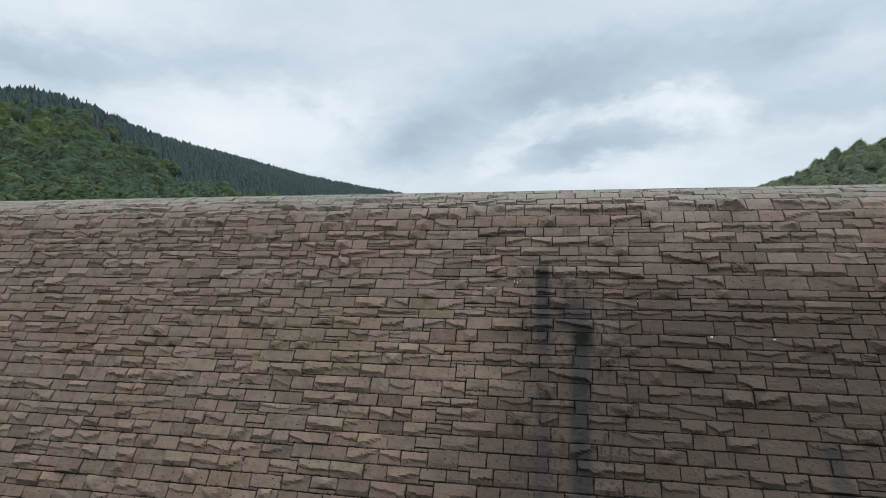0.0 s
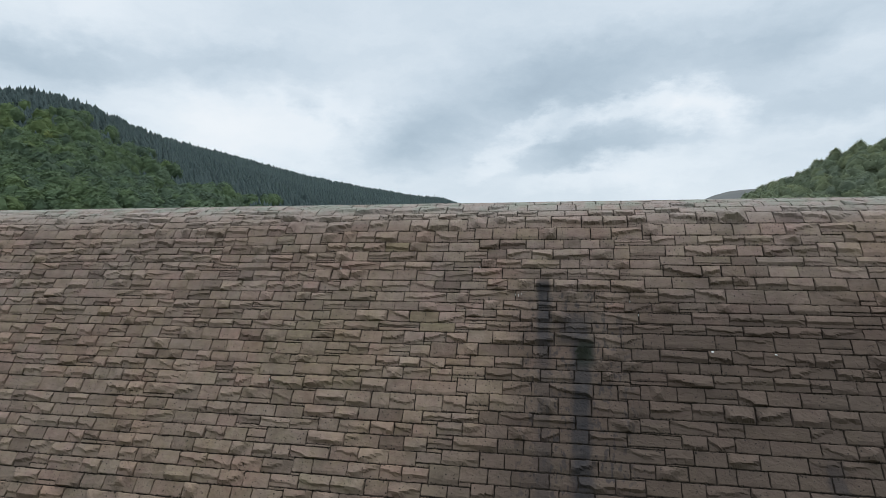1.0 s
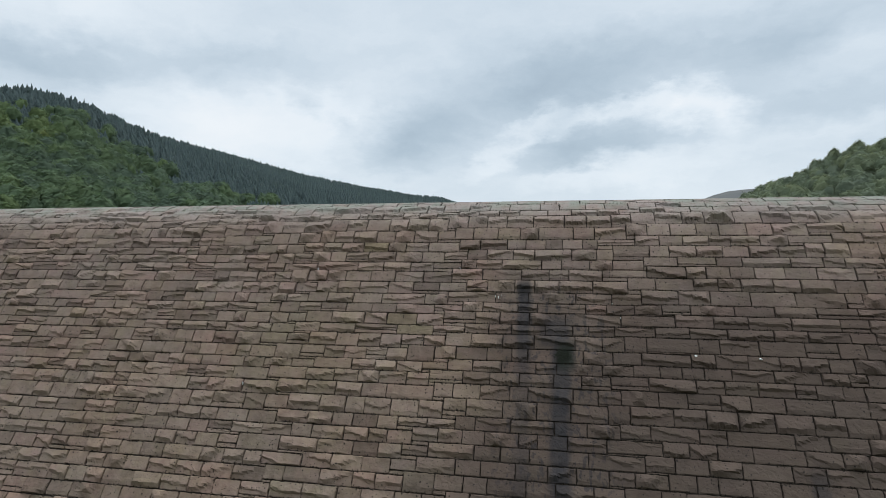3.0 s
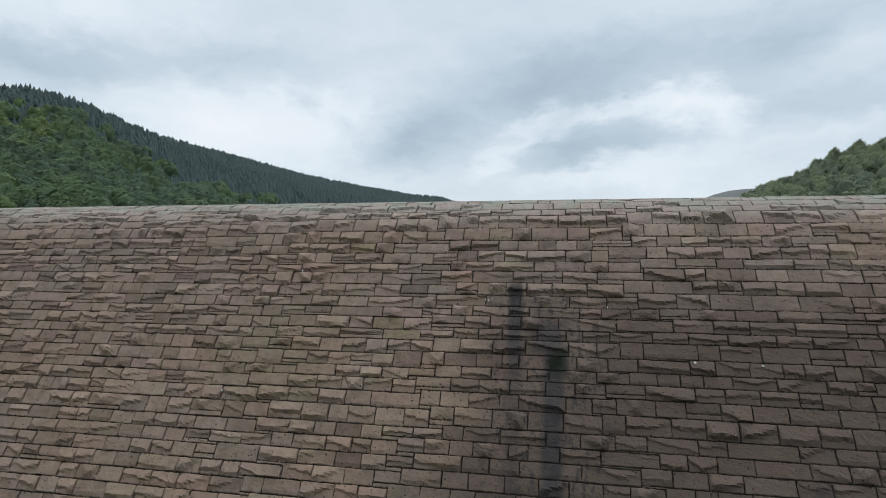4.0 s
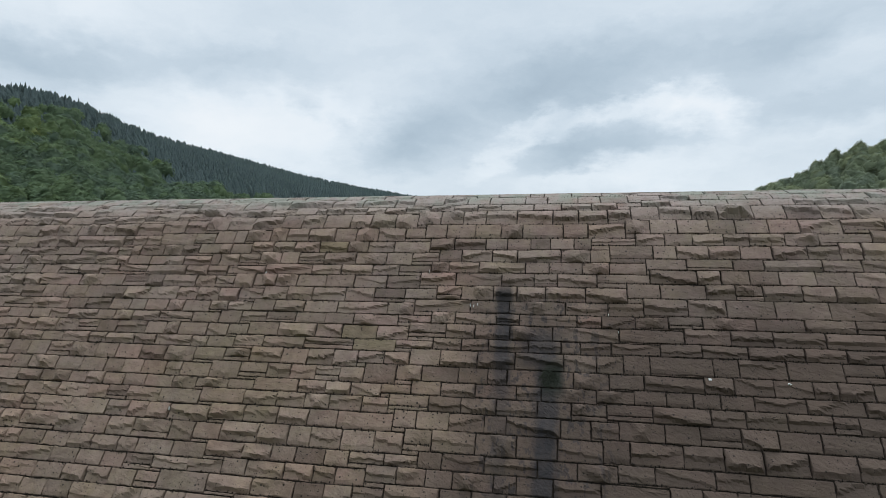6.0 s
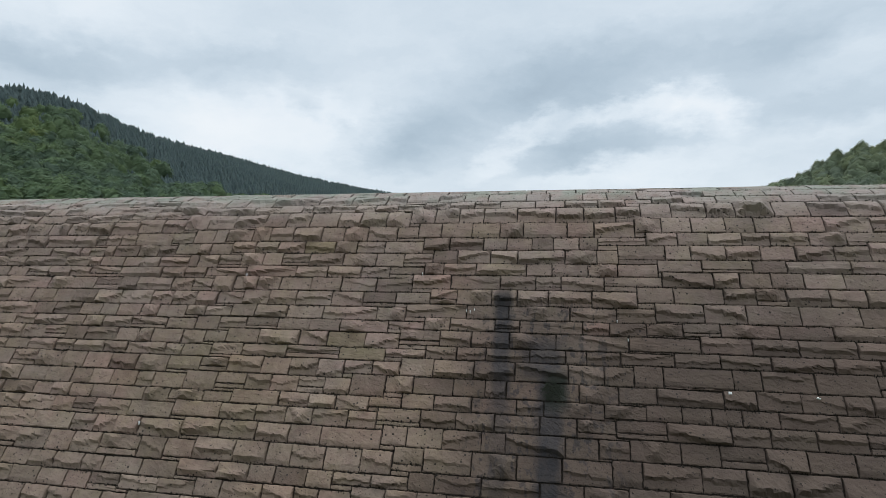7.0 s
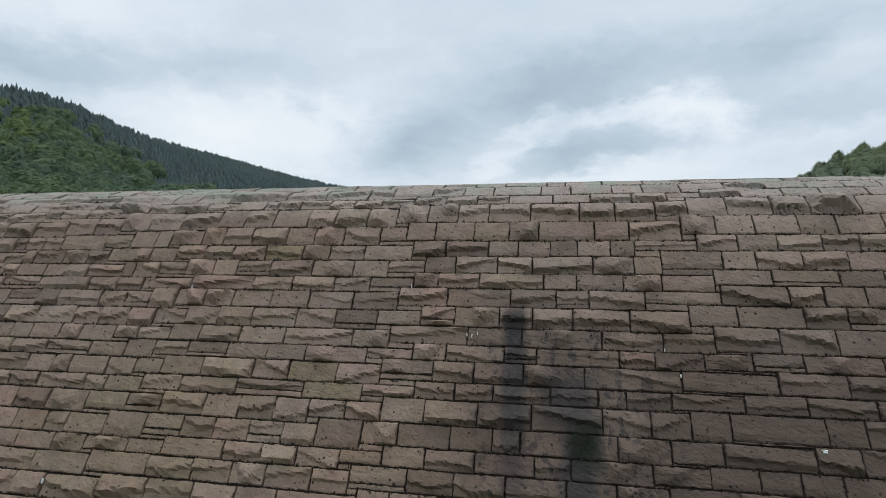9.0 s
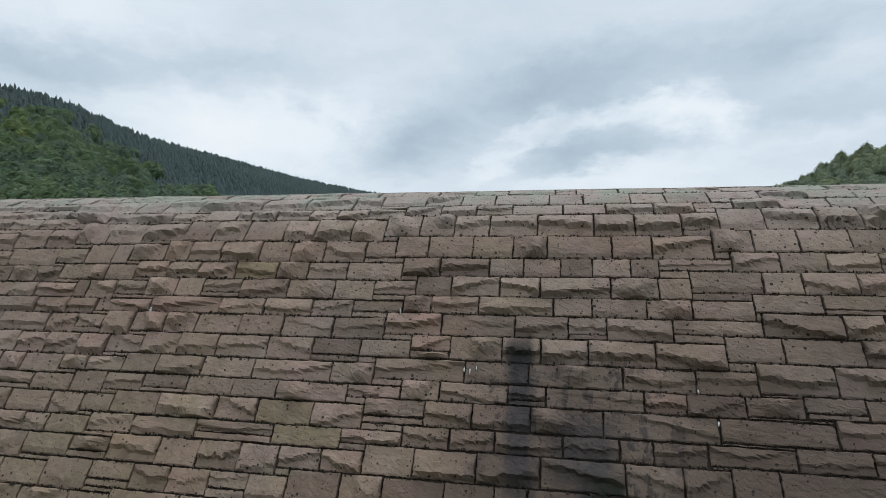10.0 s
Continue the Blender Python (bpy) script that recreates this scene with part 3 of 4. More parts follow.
JOINTS[9] = [-20.59, -19.64, -18.95, -18.23, -17.47, -15.83, -14.89, -14.43, -13.55, -12.91, -12.19, -11.11, -10.77, -10.03, -9.24, -8.47, -7.82, -6.89, -5.78, -4.71, -3.84, -2.94, -2.2, -1.22, -0.42, 0.93, 1.81, 2.39, 3.66, 4.32, 5.22, 6.09, 6.95, 7.88, 8.72, 9.31, 10.08]
JOINTS[10] = [-21.2, -20.14, -19.38, -18.69, -17.95, -17.18, -16.32, -15.46, -14.68, -13.51, -11.95, -11.08, -10.34, -8.92, -7.24, -6.2, -5.11, -4.21, -3.15, -2.57, -1.61, -0.16, 0.57, 1.56, 2.36, 3.42, 4.56, 5.83, 6.65, 8.18, 9.18, 9.83]
JOINTS[11] = [-21.48, -20.68, -19.89, -19.06, -18.46, -17.75, -16.06, -15.14, -14.25, -13.29, -12.64, -11.38, -10.65, -9.93, -9.21, -8.41, -7.65, -6.63, -5.65, -4.55, -3.46, -2.31, -0.88, 0.12, 0.82, 1.98, 3.5, 4.8, 5.45, 6.21, 6.98, 7.92, 8.9, 10.06]
JOINTS[12] = [-20.48, -19.64, -18.28, -17.36, -16.46, -15.56, -14.83, -13.96, -13.04, -11.9, -11.15, -10.33, -9.62, -8.72, -7.87, -6.98, -5.86, -4.88, -3.88, -2.86, -2.09, -1.1, -0.38, 0.47, 1.64, 2.82, 3.75, 4.99, 5.77, 6.49, 7.48, 8.31, 9.34]
JOINTS[13] = [-20.63, -18.74, -17.54, -16.07, -15.31, -14.33, -13.54, -12.93, -12.1, -11.47, -10.5, -9.85, -8.98, -8.19, -7.15, -6.03, -4.37, -3.51, -1.76, -0.59, 1.06, 2.27, 3.25, 4.45, 5.46, 6.7, 8.05, 9.53, 10.02]
JOINTS[14] = [-20.28, -19.66, -18.93, -18.35, -17.37, -16.59, -15.83, -14.68, -13.97, -13.26, -12.26, -11.01, -10.03, -9.24, -8.35, -7.35, -6.33, -5.39, -3.96, -2.92, -2.19, -0.94, -0.27, 1.38, 2.07, 3, 3.89, 4.78, 6.14, 7.35, 8.58, 9.77]
JOINTS[15] = [-19.96, -19.24, -18.58, -17.71, -16.92, -16.06, -15.22, -14.41, -13.68, -12.57, -11.84, -11.34, -10.31, -9.56, -8.85, -7.82, -6.56, -5.69, -4.56, -3.57, -2.43, -1.56, -0.53, 0.69, 2.53, 4.26, 5.45, 6.5, 7.77, 9.17]
JOINTS[16] = [-20.24, -19.51, -18.83, -17.99, -17.28, -16.44, -15.6, -14.58, -13.9, -12.84, -12.04, -10.71, -10.13, -9.21, -8.22, -6.82, -5.24, -3.9, -2.78, -1.92, -1.13, 0.02, 0.94, 1.47, 2.31, 3.6, 4.67, 5.81, 7.18, 8.16, 9.36]
JOINTS[17] = [-19.85, -19.08, -18.34, -17.51, -16.71, -15.92, -15.02, -14.05, -13.27, -12.37, -11.46, -10.43, -9.39, -8.52, -7.45, -6.61, -5.77, -5, -4.2, -3.41, -2.5, -1.41, -0.34, 1.01, 1.89, 2.6, 3.3, 4.89, 5.53, 6.68, 7.99, 8.92, 9.66]
JOINTS[18] = [-22.93, -22.16, -21.36, -20.52, -19.52, -18.66, -17.88, -17.1, -16.4, -15.32, -14.36, -13.47, -12.8, -12.09, -11.27, -10.7, -9.7, -8.72, -7.82, -7.04, -6.23, -5.46, -4.72, -3.75, -2.99, -1.92, -1.08, -0.54, 1.27, 2.21, 3.11, 4.62, 5.33, 6.28, 7.18, 7.75, 8.56, 9.26]
JOINTS[19] = [-22.55, -21.85, -20.4, -18.94, -18.38, -17.5, -16.57, -15.7, -14.58, -13.93, -13.3, -12.57, -11.79, -10.83, -10.03, -8.95, -8.09, -6.68, -5.8, -5.04, -4.11, -3.24, -2.38, -1.39, -0.26, 0.41, 1.86, 2.84, 3.64, 4.3, 4.96, 5.75, 6.96, 8.26, 9]
JOINTS[20] = [-22.18, -20.91, -19.99, -19.14, -18.4, -17.77, -17.06, -16.03, -14.76, -13.66, -12.97, -12.23, -11.12, -9.73, -8.29, -7.24, -6.36, -5.59, -4.61, -3.83, -2.68, -1.76, -0.79, 0.33, 1.21, 2.12, 3.27, 4.67, 5.49, 6.44, 7.46, 8.02, 8.74]
JOINTS[21] = [-21.44, -20.54, -19.44, -18.63, -18.07, -17.47, -16.8, -15.9, -15.28, -14.07, -12.75, -11.98, -11.34, -10.59, -9.24, -8.13, -7.06, -6.13, -5.24, -3.62, -2.96, -2.05, -1.08, -0.49, 0.94, 1.71, 2.41, 3.53, 4.36, 5.31, 6.15, 7.1, 8.38, 9.3]
JOINTS[22] = [-22.02, -20.33, -19.15, -18.39, -17.27, -16.36, -15.65, -14.3, -13.28, -12.46, -11.58, -10.35, -9.55, -8.69, -7.52, -6.59, -5.92, -5.01, -4.05, -3.24, -2.47, -1.27, -0.19, 0.86, 1.99, 2.65, 3.92, 4.84, 5.73, 6.73, 7.76, 8.6]
JOINTS[23] = [-20.76, -19.5, -18.76, -17.88, -16.64, -15.85, -15.35, -14.46, -13.59, -12.77, -11.86, -11.22, -10.05, -8.98, -7.83, -6.96, -6.23, -5.37, -4.68, -3.69, -2.78, -2.13, -1, 0.36, 1.35, 2.34, 3.21, 4.58, 5.34, 7.15, 8.06, 9.05]
JOINTS[24] = [-20.16, -19.21, -18.27, -17.58, -16.43, -15.11, -13.95, -13.04, -12.18, -11.44, -10.53, -9.38, -8.33, -7.58, -6.46, -5.61, -4.97, -4.14, -3.29, -2.51, -1.79, -0.73, -0.15, 0.76, 1.92, 3.52, 4.25, 5.02, 5.98, 7.35, 8.29]
JOINTS[25] = [-20.51, -19.64, -18.67, -17.85, -17.11, -16.17, -15.54, -14.28, -13.3, -12.51, -11.73, -10.88, -10.17, -8.63, -7.28, -6.04, -5.19, -4.41, -3.56, -2.09, -1.27, -0.38, 1.37, 2.99, 3.82, 4.74, 5.63, 6.93, 7.79, 8.8]
JOINTS[26] = [-19.85, -19.04, -18.06, -17.37, -16.7, -15.89, -15.21, -14.51, -13.66, -12.78, -11.34, -10.51, -9.76, -9.12, -7.7, -6.68, -5.64, -4.71, -3.88, -2.64, -1.85, -0.79, 0.17, 1.02, 1.96, 2.68, 3.61, 4.37, 4.94, 5.81, 6.56, 7.45, 8.45]
JOINTS[27] = [-20.33, -19.46, -18.47, -17.54, -16.44, -15.61, -14.91, -14.07, -13.17, -12.1, -11.12, -10.01, -8.9, -8.2, -6.97, -5.87, -5.12, -4.23, -3.24, -2.34, -1.62, -0.45, 0.42, 1.51, 2.37, 3.37, 4.05, 5.24, 6.14, 6.8, 8]
JOINTS[28] = [-19.79, -19.07, -18.34, -16.92, -16.15, -15.4, -14.73, -13.54, -12.47, -11.45, -10.53, -9.58, -8.57, -7.45, -6.29, -5.5, -4.42, -3.58, -2.85, -2.11, -1.04, -0.15, 0.89, 1.74, 2.8, 3.84, 4.59, 5.52, 6.43]
JOINTS[29] = [-18.49, -17.62, -16.67, -15.76, -14.49, -13.8, -12.64, -11.65, -10.84, -10.1, -8.99, -8.01, -7.07, -5.99, -4.8, -3.93, -2.58, -1.87]
JOINTS[30] = [-19.02, -18.1, -17.17, -16.24, -15.03, -14.14, -12.97, -12.01]


def course_joints(k):
    """The upright joints of one course, from end to end of the wall."""
    def cut(a, b):
        out = [a]
        while out[-1] < b - .45:
            wide = float(np.clip(rng.normal(.86, .22), .48, 1.55)) * (1.5 if rng.random() < .07 else 1)
            out.append(out[-1] + wide)
        out[-1] = b
        return out
    known = JOINTS.get(k)
    if not known:
        return np.array(cut(U0, U1))
    return np.array(cut(U0, known[0])[:-1] + known + cut(known[-1], U1)[1:])


COURSES = [course_joints(k) for k in range(len(BEDS) - 1)]


def steps_of(k):
    """Where a bed joint steps down on its way along the wall, at an upright joint of the course above: places and depths."""
    if k < 4 or k > len(BEDS) - 2:
        return [], []
    places, drops = [], []
    high = BEDS[k]
    for at, drop in ((14, .07), (8.6, .12 if 3 < high < 4.2 else 0), (2.6, .17 if 1.5 < high < 5.9 else .05), (-4.2, .13), (-9.5, .09), (-12.3, .2 if high < 2.5 else .13 if high < 3 else .08 if high < 4.2 else 0), (-14.3, .14 if high < 2.5 else .08 if high < 3.7 else 0), (-17, .02), (-23, .05), (-31, .06)):
        joints = COURSES[k - 1]
        places.append(float(joints[np.abs(joints - at - rng.uniform(-.7, .7)).argmin()]))
        drops.append(drop * (.5 if high < 1.5 else 1))
    return places, drops


STEPS = [steps_of(k) for k in range(len(BEDS))]


def bed(k, u):
    """How far down the face a bed joint lies at u; it is at its own level in the middle of the wall."""
    places, drops = STEPS[k]
    return BEDS[k] + sum(d for p, d in zip(places, drops) if p < 0 and u < p) - sum(d for p, d in zip(places, drops) if p >= 0 and u > p)


def ragged(count, rough):
    """A wandering line of that many steps, about zero."""
    line = np.cumsum(rng.normal(0, rough, count))
    return line - line.mean()


def relief(a, b, kind, wide, tall, much=1.0):
    """Heights of a rock-faced stone on its grid, split off along a few planes: a is 0 to 1 along, b 0 to 1 down."""
    rows, cols = len(b), len(a)
    x, y = (a[None, :] - .5) * wide, (b[:, None] - .5) * tall
    lie = rng.uniform(-.010, .014) + rng.uniform(-.02, .03) * y + rng.uniform(-.012, .012) * x
    h = lie + rng.normal(0, .0028, (rows, cols))
    if kind == "crest":
        return h * .5
    if kind == "flat":                               # dressed nearly flat, with a shallow break along the foot
        if rng.random() < .6:
            foot = tall * rng.uniform(.22, .46) + ragged(cols, .016)[None, :]
            h = np.minimum(h, lie + .35 * (foot - y) + rng.normal(0, .004, (rows, cols)))
        return np.maximum(h, -.035)
    if kind in ("bulge", "shell"):                   # the face leans out towards a lip, and shells have broken away below it
        top, out = rng.uniform(-.004, .020), rng.uniform(.24, .40) if kind == "shell" else rng.uniform(.08, .30)
        face = top + out * much * (y + .5 * tall) + rng.uniform(-.05, .05) * x
        for _ in range(rng.integers(1, 4)):
            px, py = rng.uniform(-.42, .42) * wide, rng.uniform(-.05, .36) * tall
            side = rng.uniform(-.40, .40)
            edge = py + side * (x - px) * rng.choice((.5, 1.0)) + ragged(cols, .013)[None, :]
            lip = top + out * much * (edge + .5 * tall)
            face = np.minimum(face, lip - rng.uniform(1.1, 3.0) * (y - edge))
        return np.maximum(face, rng.uniform(-.034, -.004)) + rng.normal(0, .0032, (rows, cols))
    if kind == "rock":                               # one broken slab that stands far out, with a steep dark underside
        edge = .10 * tall + .20 * np.abs(x + .12 * wide) + ragged(cols, .010)[None, :]
        face = np.minimum(.06 + .66 * (y + .5 * tall), .06 + .66 * (edge + .5 * tall) - 2.6 * (y - edge))
        face = np.minimum(face, np.minimum((x + .5 * wide) * 1.3, (.5 * wide - x) * .9))
        return np.maximum(face, -.02) + rng.normal(0, .005, (rows, cols))
    peak = rng.uniform(.10, .19) * much
    px, py = rng.uniform(-.28, .28) * wide, rng.uniform(-.12, .24) * tall
    face = peak + rng.uniform(.10, .30) * (y - py) + rng.uniform(-.05, .05) * x
    for turn, steep in ((-.5, .5), (.45, .8), (1.35, 1.0), (1.9, 1.0), (2.7, .8), (3.6, .5)):
        turn, steep = turn + rng.uniform(-.35, .35), steep * rng.uniform(.7, 1.3) * peak / .2
        face = np.minimum(face, peak + rng.uniform(0, .03) - steep * (math.cos(turn) * (x - px) + math.sin(turn) * (y - py)))
    return np.maximum(face, rng.uniform(-.02, .005)) + rng.normal(0, .004, (rows, cols))


def block(u0, u1, s0, s1, cols, rows, kind, much=1.0):
    """Vertices and quads of one facing block: a rough face on a stone that goes back into the wall."""
    gap = rng.uniform(.010, .022, 4) * (1.1, 1.1, 1.0, 1.3)
    wide, tall = u1 - u0, s1 - s0
    a = np.linspace(0, 1, cols + 1)
    b = np.linspace(0, 1, rows + 1)
    a[1:-1] += rng.uniform(-.22, .22, cols - 1) / cols
    b[1:-1] += rng.uniform(-.22, .22, rows - 1) / rows
    if cols > 2:
        a[1], a[-2] = min(.05, .022 / wide), 1 - min(.05, .022 / wide)
        b[1], b[-2] = .06, .94
    h = relief(a, b, kind, wide, tall, much)
    if kind not in ("flat", "crest"):                # the face is dressed back towards its joints
        rim = np.minimum(np.minimum(a, 1 - a)[None, :] * wide * 1.6, np.minimum(b[:, None] * 1.4, (1 - b[:, None]) * 3.0) * tall)
        h = np.minimum(h, rng.uniform(.012, .034) + rim)
    chip = np.zeros(h.shape)                         # worn arrises, more so along the foot
    chip[0], chip[:, 0], chip[:, -1], chip[-1] = -.006, -.006, -.006, -.014
    h = h + chip * rng.uniform(.2, 1.6, h.shape)
    u = u0 + gap[0] + a[None, :] * (wide - gap[0] - gap[1]) + np.zeros((rows + 1, 1))
    s = s0 + gap[2] + b[:, None] * (tall - gap[2] - gap[3]) + np.zeros((1, cols + 1))
    ju, js = rng.normal(0, .006, u.shape), rng.normal(0, .006, u.shape)
    ju[:, 2:-2] *= 2.0
    js[2:-2, :] *= 2.0
    u, s = u + ju, s + js
    top = on_face(u, s, h).reshape(-1, 3)
    ring = np.r_[np.arange(cols), [k * (cols + 1) + cols for k in range(rows)], [rows * (cols + 1) + cols - k for k in range(cols)], [(rows - k) * (cols + 1) for k in range(rows)]].astype(int)
    back = on_face(u.ravel()[ring], s.ravel()[ring], np.full(len(ring), -.11))
    k, j = np.meshgrid(np.arange(rows), np.arange(cols), indexing="ij")
    w = cols + 1
    front = np.stack([k * w + j, (k + 1) * w + j, (k + 1) * w + j + 1, k * w + j + 1], -1).reshape(-1, 4)
    r2, base = np.roll(ring, -1), len(top)
    i = np.arange(len(ring))
    sides = np.stack([ring, base + i, base + (i + 1) % len(ring), r2], -1)
    return np.vstack([top, back]), np.vstack([front, sides])


def stones():
    """All the facing stones as rows of u0, u1, s0, s1; thin ones make good the steps in the beds."""
    for k, joints in enumerate(COURSES):
        if k == 4:                                   # two lower courses take the place of this one towards the hill
            low = joints[joints < -12.4]
            low = np.r_[low[0], .5 * (low[1:] + low[:-1]), low[-1]]
            for u0, u1 in zip(low[:-1], low[1:]):
                mid = .5 * (u0 + u1)
                yield u0, u1, .5 * (bed(4, mid) + bed(5, mid)), bed(5, mid)
        for u0, u1 in zip(joints[:-1], joints[1:]):
            inside = [p for p in STEPS[k][0] if u0 + .02 < p < u1 - .02]
            s0, s1 = bed(k, u0 + .01), bed(k + 1, .5 * (u0 + u1))
            for p in inside:
                high = bed(k, p + .01)
                if s0 - high > .03:
                    yield p, u1, high, s0
            if k == 4 and u1 < -12.4:
                yield u0, u1, s0, .5 * (bed(4, .5 * (u0 + u1)) + s1)
            elif 8 < k and rng.random() < .07 and s1 - s0 > .36:
                cut = s0 + (s1 - s0) * rng.uniform(.62, .78)
                yield u0, u1, s0, cut
                yield u0, u1, cut, s1
            else:
                yield u0, u1, s0, s1


# stones that stand out from the rest, as u, s on the face
ROCKS = [(6.03, 2.29), (-11.55, 2.40)]
BOSSES = [(-16.85, 3.15), (-9.87, 3.36), (-11.83, 2.32), (-2.67, 2.55), (-2.89, 4.52), (-3.95, 5.99), (-11.55, 2.4), (-11.65, 3.02), (-12.79, 3.94), (-9.63, 3.32), (-8.8, 3.38), (-8.77, 5.13), (-7.98, 5.21), (-2.69, 2.59), (-0.63, 3.16), (-2.87, 4.55), (-4.22, 2.65), (-5.5, 3.33), (6.03, 2.29), (-3.97, 6.03), (-2.49, 5.56), (-1.58, 5.52), (-2.57, 6.39), (-11.86, 6.11), (-10.64, 7.9), (-10.43, 6.05), (-8.89, 7.83)]
BULGES = [(8.4, 3.05), (9.6, 2.85), (5.65, 3.98), (-9.58, 4.71), (-3.11, 5.0), (-1.84, 4.15), (0.12, 4.16), (-0.6, 2.61), (2.12, 2.63), (2.7, 2.57), (2.22, 3.1), (3.6, 4.9), (-7.14, 6.79), (-3.31, 7.3), (-0.69, 7.7), (0.1, 7.59), (1.21, 6.8), (1.25, 5.55), (2.27, 5.37), (0.12, 2.61)]
SHELLS = [(-21.57, 8.14), (-15.67, 8.01), (-17.84, 8.98), (-16.75, 9.34), (-15.26, 9.28), (-16.33, 9.70), (-16.85, 10.21), (-15.98, 10.21), (-13.68, 10.19), (-20.22, 10.92), (-18.27, 10.91), (-15.95, 10.92), (-18.05, 12.71), (-16.99, 12.64), (-15.01, 13.07), (-12.83, 12.69), (-16.57, 13.23), (-19.02, 13.78), (-17.33, 13.78), (-10.24, 9.78), (-8.61, 9.66), (-6.58, 9.67), (-8.13, 10.31), (-7.43, 10.64), (-11.12, 11.25), (-5.92, 11.08), (-5.21, 11.15), (-6.92, 11.58), (-8.33, 11.67), (-10.17, 12.18), (-6.13, 12.09), (-6.79, 12.68), (-7.96, 12.76), (-6.78, 13.20), (-5.19, 13.08), (-3.25, 10.60), (-2.61, 11.58), (-0.66, 10.58), (2.01, 11.35), (0.72, 12.56), (4.85, 8.10), (6.06, 8.47), (6.64, 8.86), (5.17, 9.97), (5.97, 9.98), (3.62, 9.09), (5.20, 11.39), (8.22, 9.87)]
TOP_SHELLS = [(0.09, 2.66), (1.87, 2.64), (-0.62, 3.09), (-2.02, 3.60), (-2.87, 3.60), (0.21, 4.12), (-0.79, 4.17), (-2.06, 4.55), (-2.95, 5.01), (-0.35, 4.97), (-2.42, 5.46), (-1.60, 5.45), (0.03, 5.44), (0.99, 5.49), (-1.17, 4.54), (1.46, 4.97), (-4.23, 2.61), (8.44, 3.02), (2.77, 2.54), (4.42, 2.42), (8.12, 2.44), (3.60, 3.44), (6.94, 3.44), (6.06, 3.48), (5.64, 3.93), (7.45, 3.96), (3.58, 4.80), (5.13, 4.81), (5.36, 5.29), (7.01, 5.25), (4.94, 5.73), (2.52, 3.01)]
LEFT_SHELLS = [(-18.59, 2.24), (-16.21, 2.70), (-16.56, 2.06), (-14.90, 2.43), (-11.75, 2.56), (-11.77, 2.94), (-14.62, 3.51), (-11.23, 3.00), (-8.97, 3.41), (-15.57, 4.40), (-14.73, 4.35), (-17.59, 3.67), (-15.62, 3.51), (-12.69, 3.95), (-9.34, 3.77), (-15.58, 3.16), (-16.06, 4.51), (-11.89, 4.37), (-10.38, 4.15), (-9.52, 2.01), (-9.45, 2.87)]
PLAIN = [(-3.14, 3.07), (-2.30, 3.08), (0.35, 3.10), (1.72, 3.15), (-3.90, 3.60), (-1.27, 3.60), (-0.30, 3.60), (1.02, 3.60), (-4.13, 4.11), (-2.55, 4.14), (-1.66, 4.17), (4.92, 2.92), (5.70, 2.92), (6.57, 2.93), (7.42, 2.94), (2.82, 3.43), (3.19, 3.91), (4.03, 3.91), (2.90, 4.37), (4.01, 4.36), (5.25, 4.35), (3.29, 5.30), (4.38, 5.28), (5.81, 4.77), (6.56, 4.82), (7.45, 4.81), (6.43, 3.93)]
OCHRES = [(-7.29, 3.31), (-6.63, 3.83), (-9.05, 6.96), (-4.29, 7.33), (-5.67, 6.76), (-7.3, 5.64)]


def named_at(places, u0, u1, s0, s1):
    return any(u0 <= u < u1 and s0 <= s < s1 for u, s in places)


def height_of(s):
    """Stones near the crest stand out less."""
    return .28 if s < 1.15 else .8 if s < 1.75 else 1.0


def kind_of(u0, u1, s0, s1):
    mid = .5 * (s0 + s1)
    if mid < .55:
        return "crest"
    if named_at(ROCKS, u0, u1, s0, s1):
        return "rock"
    if named_at(BOSSES, u0, u1, s0, s1):
        return "boss"
    if named_at(BULGES, u0, u1, s0, s1) or named_at(SHELLS, u0, u1, s0, s1) or named_at(TOP_SHELLS, u0, u1, s0, s1) or named_at(LEFT_SHELLS, u0, u1, s0, s1):
        return "shell"
    if named_at(PLAIN, u0, u1, s0, s1):
        return "flat"
    chance = rng.random() * (.6 if u1 > 0 and mid < 2.1 else 1)
    chance = min(chance, .85) if mid < 1.75 else chance
    return "flat" if chance < (.30 if u1 < -4 and mid < 6 else .44) or s1 - s0 < .2 else "bulge" if chance < .91 else "boss"


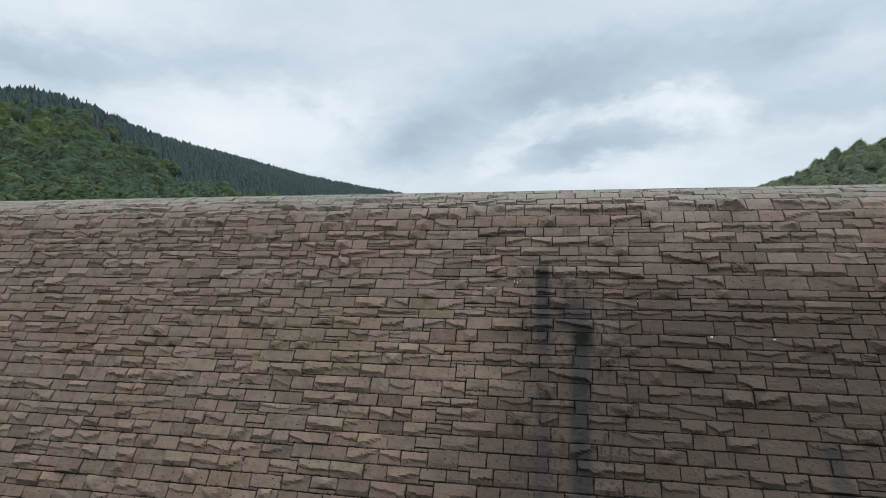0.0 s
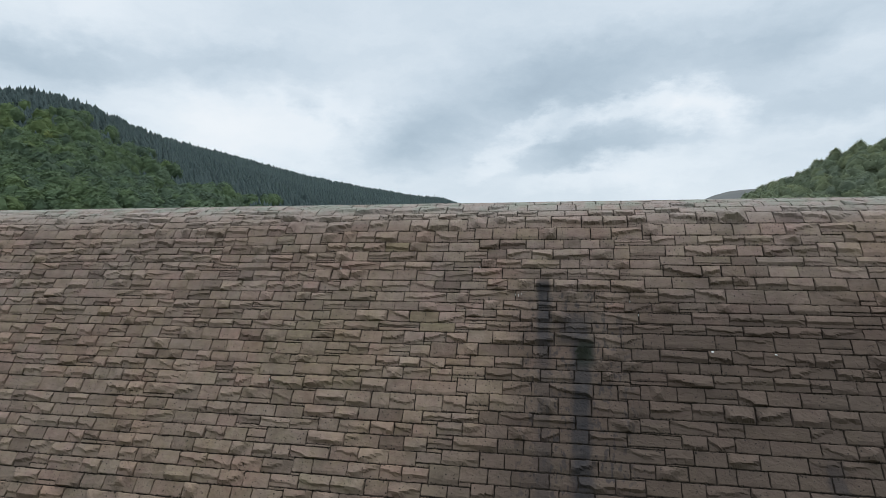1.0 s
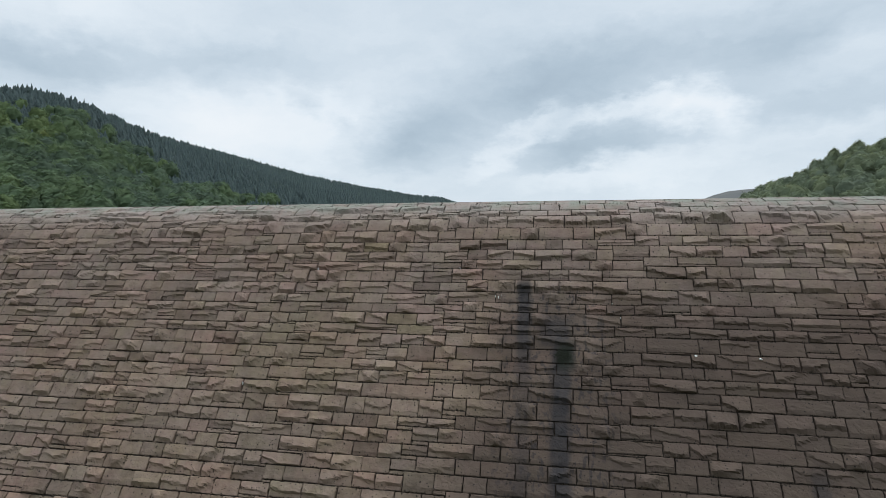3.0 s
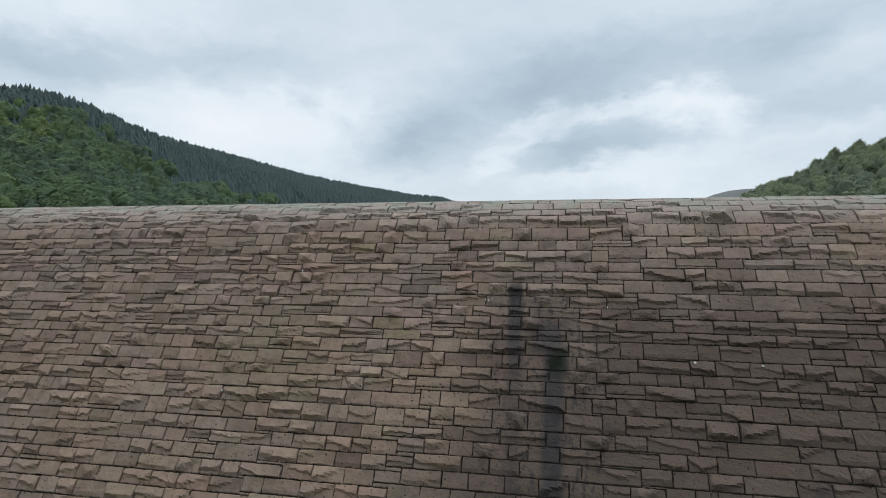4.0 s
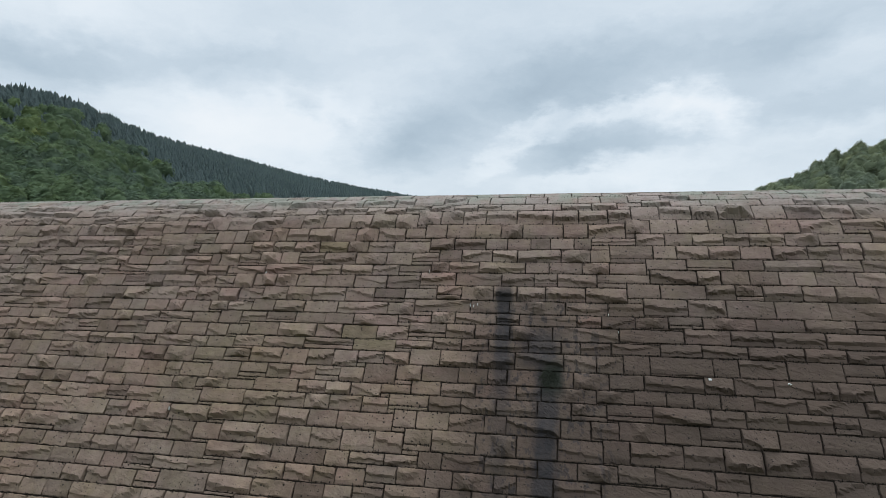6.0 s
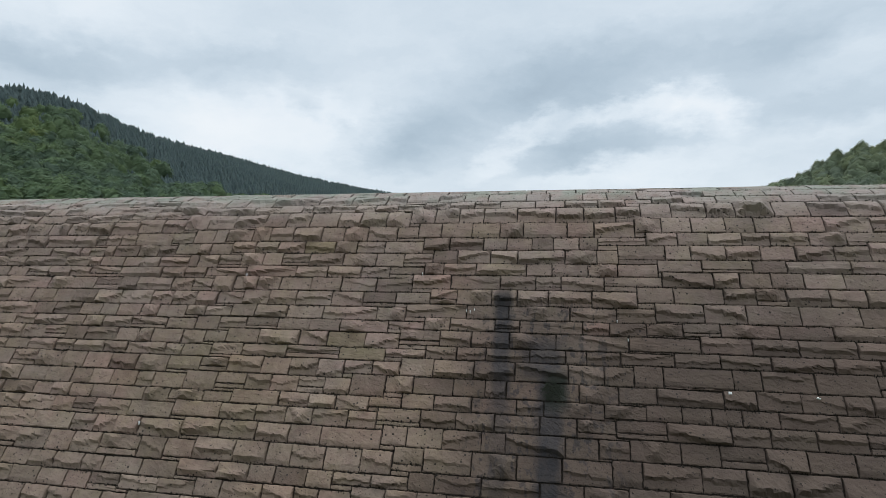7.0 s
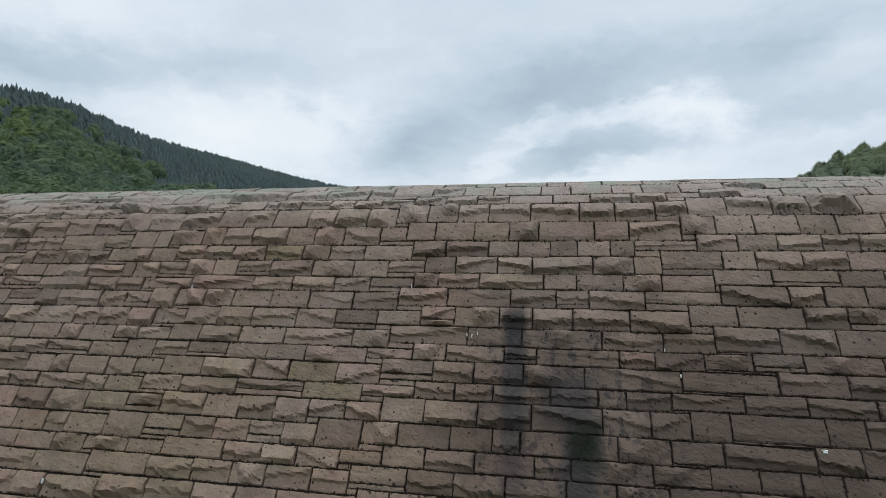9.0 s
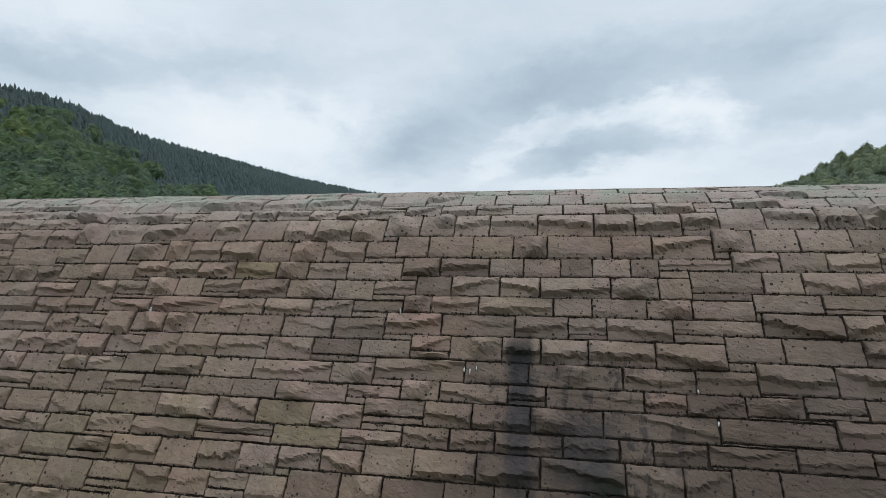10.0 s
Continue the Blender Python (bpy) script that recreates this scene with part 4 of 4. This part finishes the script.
def make_facing():
    single, many_v, many_f, count = 0, [], [], 0
    low_v, low_f, low_count = [], [], 0
    moss_v, moss_f, moss_count = [], [], 0
    for u0, u1, s0, s1 in stones():
        mid_u, mid_s = .5 * (u0 + u1), .5 * (s0 + s1)
        near = NEAR_U[0] < mid_u < NEAR_U[1] and NEAR_S[0] < mid_s < NEAR_S[1]
        seen = -36 < mid_u < 19 and mid_s < 14.5
        thin = s1 - s0 < .2
        cols, rows = ((12, 4) if thin else (15, 9)) if near else (11, 7) if seen else (2, 2)
        v, f = block(u0, u1, s0, s1, cols, rows, kind_of(u0, u1, s0, s1), height_of(mid_s))
        if single < 330 and near:
            ochre = named_at(OCHRES, u0, u1, s0, s1)
            part("block", mesh_from("block", v, [f], [STONE_OCHRE if ochre else STONE_ONE]), dam, "ochre-stained block" if ochre else "")
            single += 1
        elif seen:
            many_v.append(v)
            many_f.append(f + count)
            count += len(v)
        else:
            low_v.append(v)
            low_f.append(f + low_count)
            low_count += len(v)
        if -34 < mid_u < 17 and mid_s < 14:
            for _ in range(rng.poisson((u1 - u0) * (15 if -15 < mid_u < 12 else 9))):
                c, w, d, t = rng.uniform(u0, u1), rng.uniform(.008, .024) * (1 if mid_u > -15 else 1.5), rng.uniform(.02, .065) * (1.5 if rng.random() < .15 else 1), rng.uniform(.006, .018)
                if rng.random() < .5:
                    hang, d = s1 + .012, -d
                else:
                    hang = s1 - .012
                uu = np.array([c - w, c + w, c + w * rng.uniform(-.4, .9), c - w * .5, c])
                ss = np.array([hang - d * rng.uniform(.2, .8), hang - d * rng.uniform(.2, .9), hang + math.copysign(.03, d), hang + math.copysign(.03, d), hang - d * .25])
                moss_v.append(on_face(uu, ss, np.array([-.01, -.01, -.03, -.03, t])))
                moss_f.append(np.array([(0, 3, 4), (3, 2, 4), (2, 1, 4), (1, 0, 4)]) + moss_count)
                moss_count += 5
    part("facing", mesh_from("facing", np.concatenate(many_v), [np.concatenate(many_f)], [STONE_MANY]), dam, "brown rock-faced gritstone blocks in level courses", "stuff")
    part("lower_facing", mesh_from("lower_facing", np.concatenate(low_v), [np.concatenate(low_f)], [STONE_MANY]), dam, "brown rock-faced gritstone blocks in level courses", "stuff")
    part("moss", mesh_from("moss", np.concatenate(moss_v), [np.concatenate(moss_f)], [MOSS]), dam, "dark moss tufts along the bed joints", "stuff")


make_facing()


# ---- small white marks on the ledges ----
def make_splash(u, s, wide, tall, name, label, category):
    """A spattered white lump stuck on the stone: a few irregular flat drops in one mesh."""
    bm = bmesh.new()
    for k in range(5):
        c, d = u + rng.uniform(-.5, .5) * wide, s + rng.uniform(0, 1) * tall
        made = bmesh.ops.create_icosphere(bm, subdivisions=2, radius=1.0)["verts"]
        rw, rt = wide * rng.uniform(.16, .32), tall * rng.uniform(.25, .5)
        for v in made:
            swell = rng.uniform(.75, 1.2)
            v.co = Vector(on_face(c + v.co.x * rw * swell, d + v.co.y * rt * swell, .02 + v.co.z * .035))
    mesh = bpy.data.meshes.new(name)
    bm.to_mesh(mesh)
    bm.free()
    mesh.materials.append(WHITE)
    return tagged(new(name, mesh), label, category, "white marks on the dam")


for u, s in ((4.76, 7.90), (6.68, 7.92)):
    make_splash(u, s, .10, .045, "bird_dropping", "white bird dropping splashed on a stone ledge", "dropping")
for u, s in ((2.27, 6.08), (2.52, 6.62), (-8.86, 4.80), (-3.18, 4.69), (-10.59, 9.58), (-1.77, 5.84), (-1.66, 5.90), (-1.54, 5.82)):
    make_splash(u, s, .018, .08, "lime_drip", "thin white lime drip at a stone joint", "drip")


def make_moss_clump(u, s, wide, tall):
    """A cushion of moss and small ferns rooted in a wet joint: one mesh of many short blades."""
    v, f = [], []
    for _ in range(230):
        a, r = rng.uniform(0, 6.28), math.sqrt(rng.uniform(0, 1)) * rng.uniform(.8, 1.1)
        cu, cs = u + wide * r * math.cos(a), s + tall * (r * math.sin(a) + .25 * r)
        turn, long, half = rng.uniform(-1.2, 1.2), rng.uniform(.04, .11), rng.uniform(.008, .018)
        lift = rng.uniform(.005, .03) * (1.15 - r)
        du, ds = math.sin(turn) * long, math.cos(turn) * long
        i = len(v)
        v += list(on_face([cu - half, cu + half, cu + du + half * .3, cu + du - half * .3], [cs, cs, cs + ds, cs + ds], [.0, .0, lift + .03, lift + .03]))
        f.append((i, i + 3, i + 2, i + 1))
    ob = new("moss_clump", mesh_from("moss_clump", v, [f], [FERN]))
    return tagged(ob, "dark green moss and fern clump on wet stone below a seep", "moss", kind="stuff")


make_moss_clump(.62, 8.02, .26, .26)
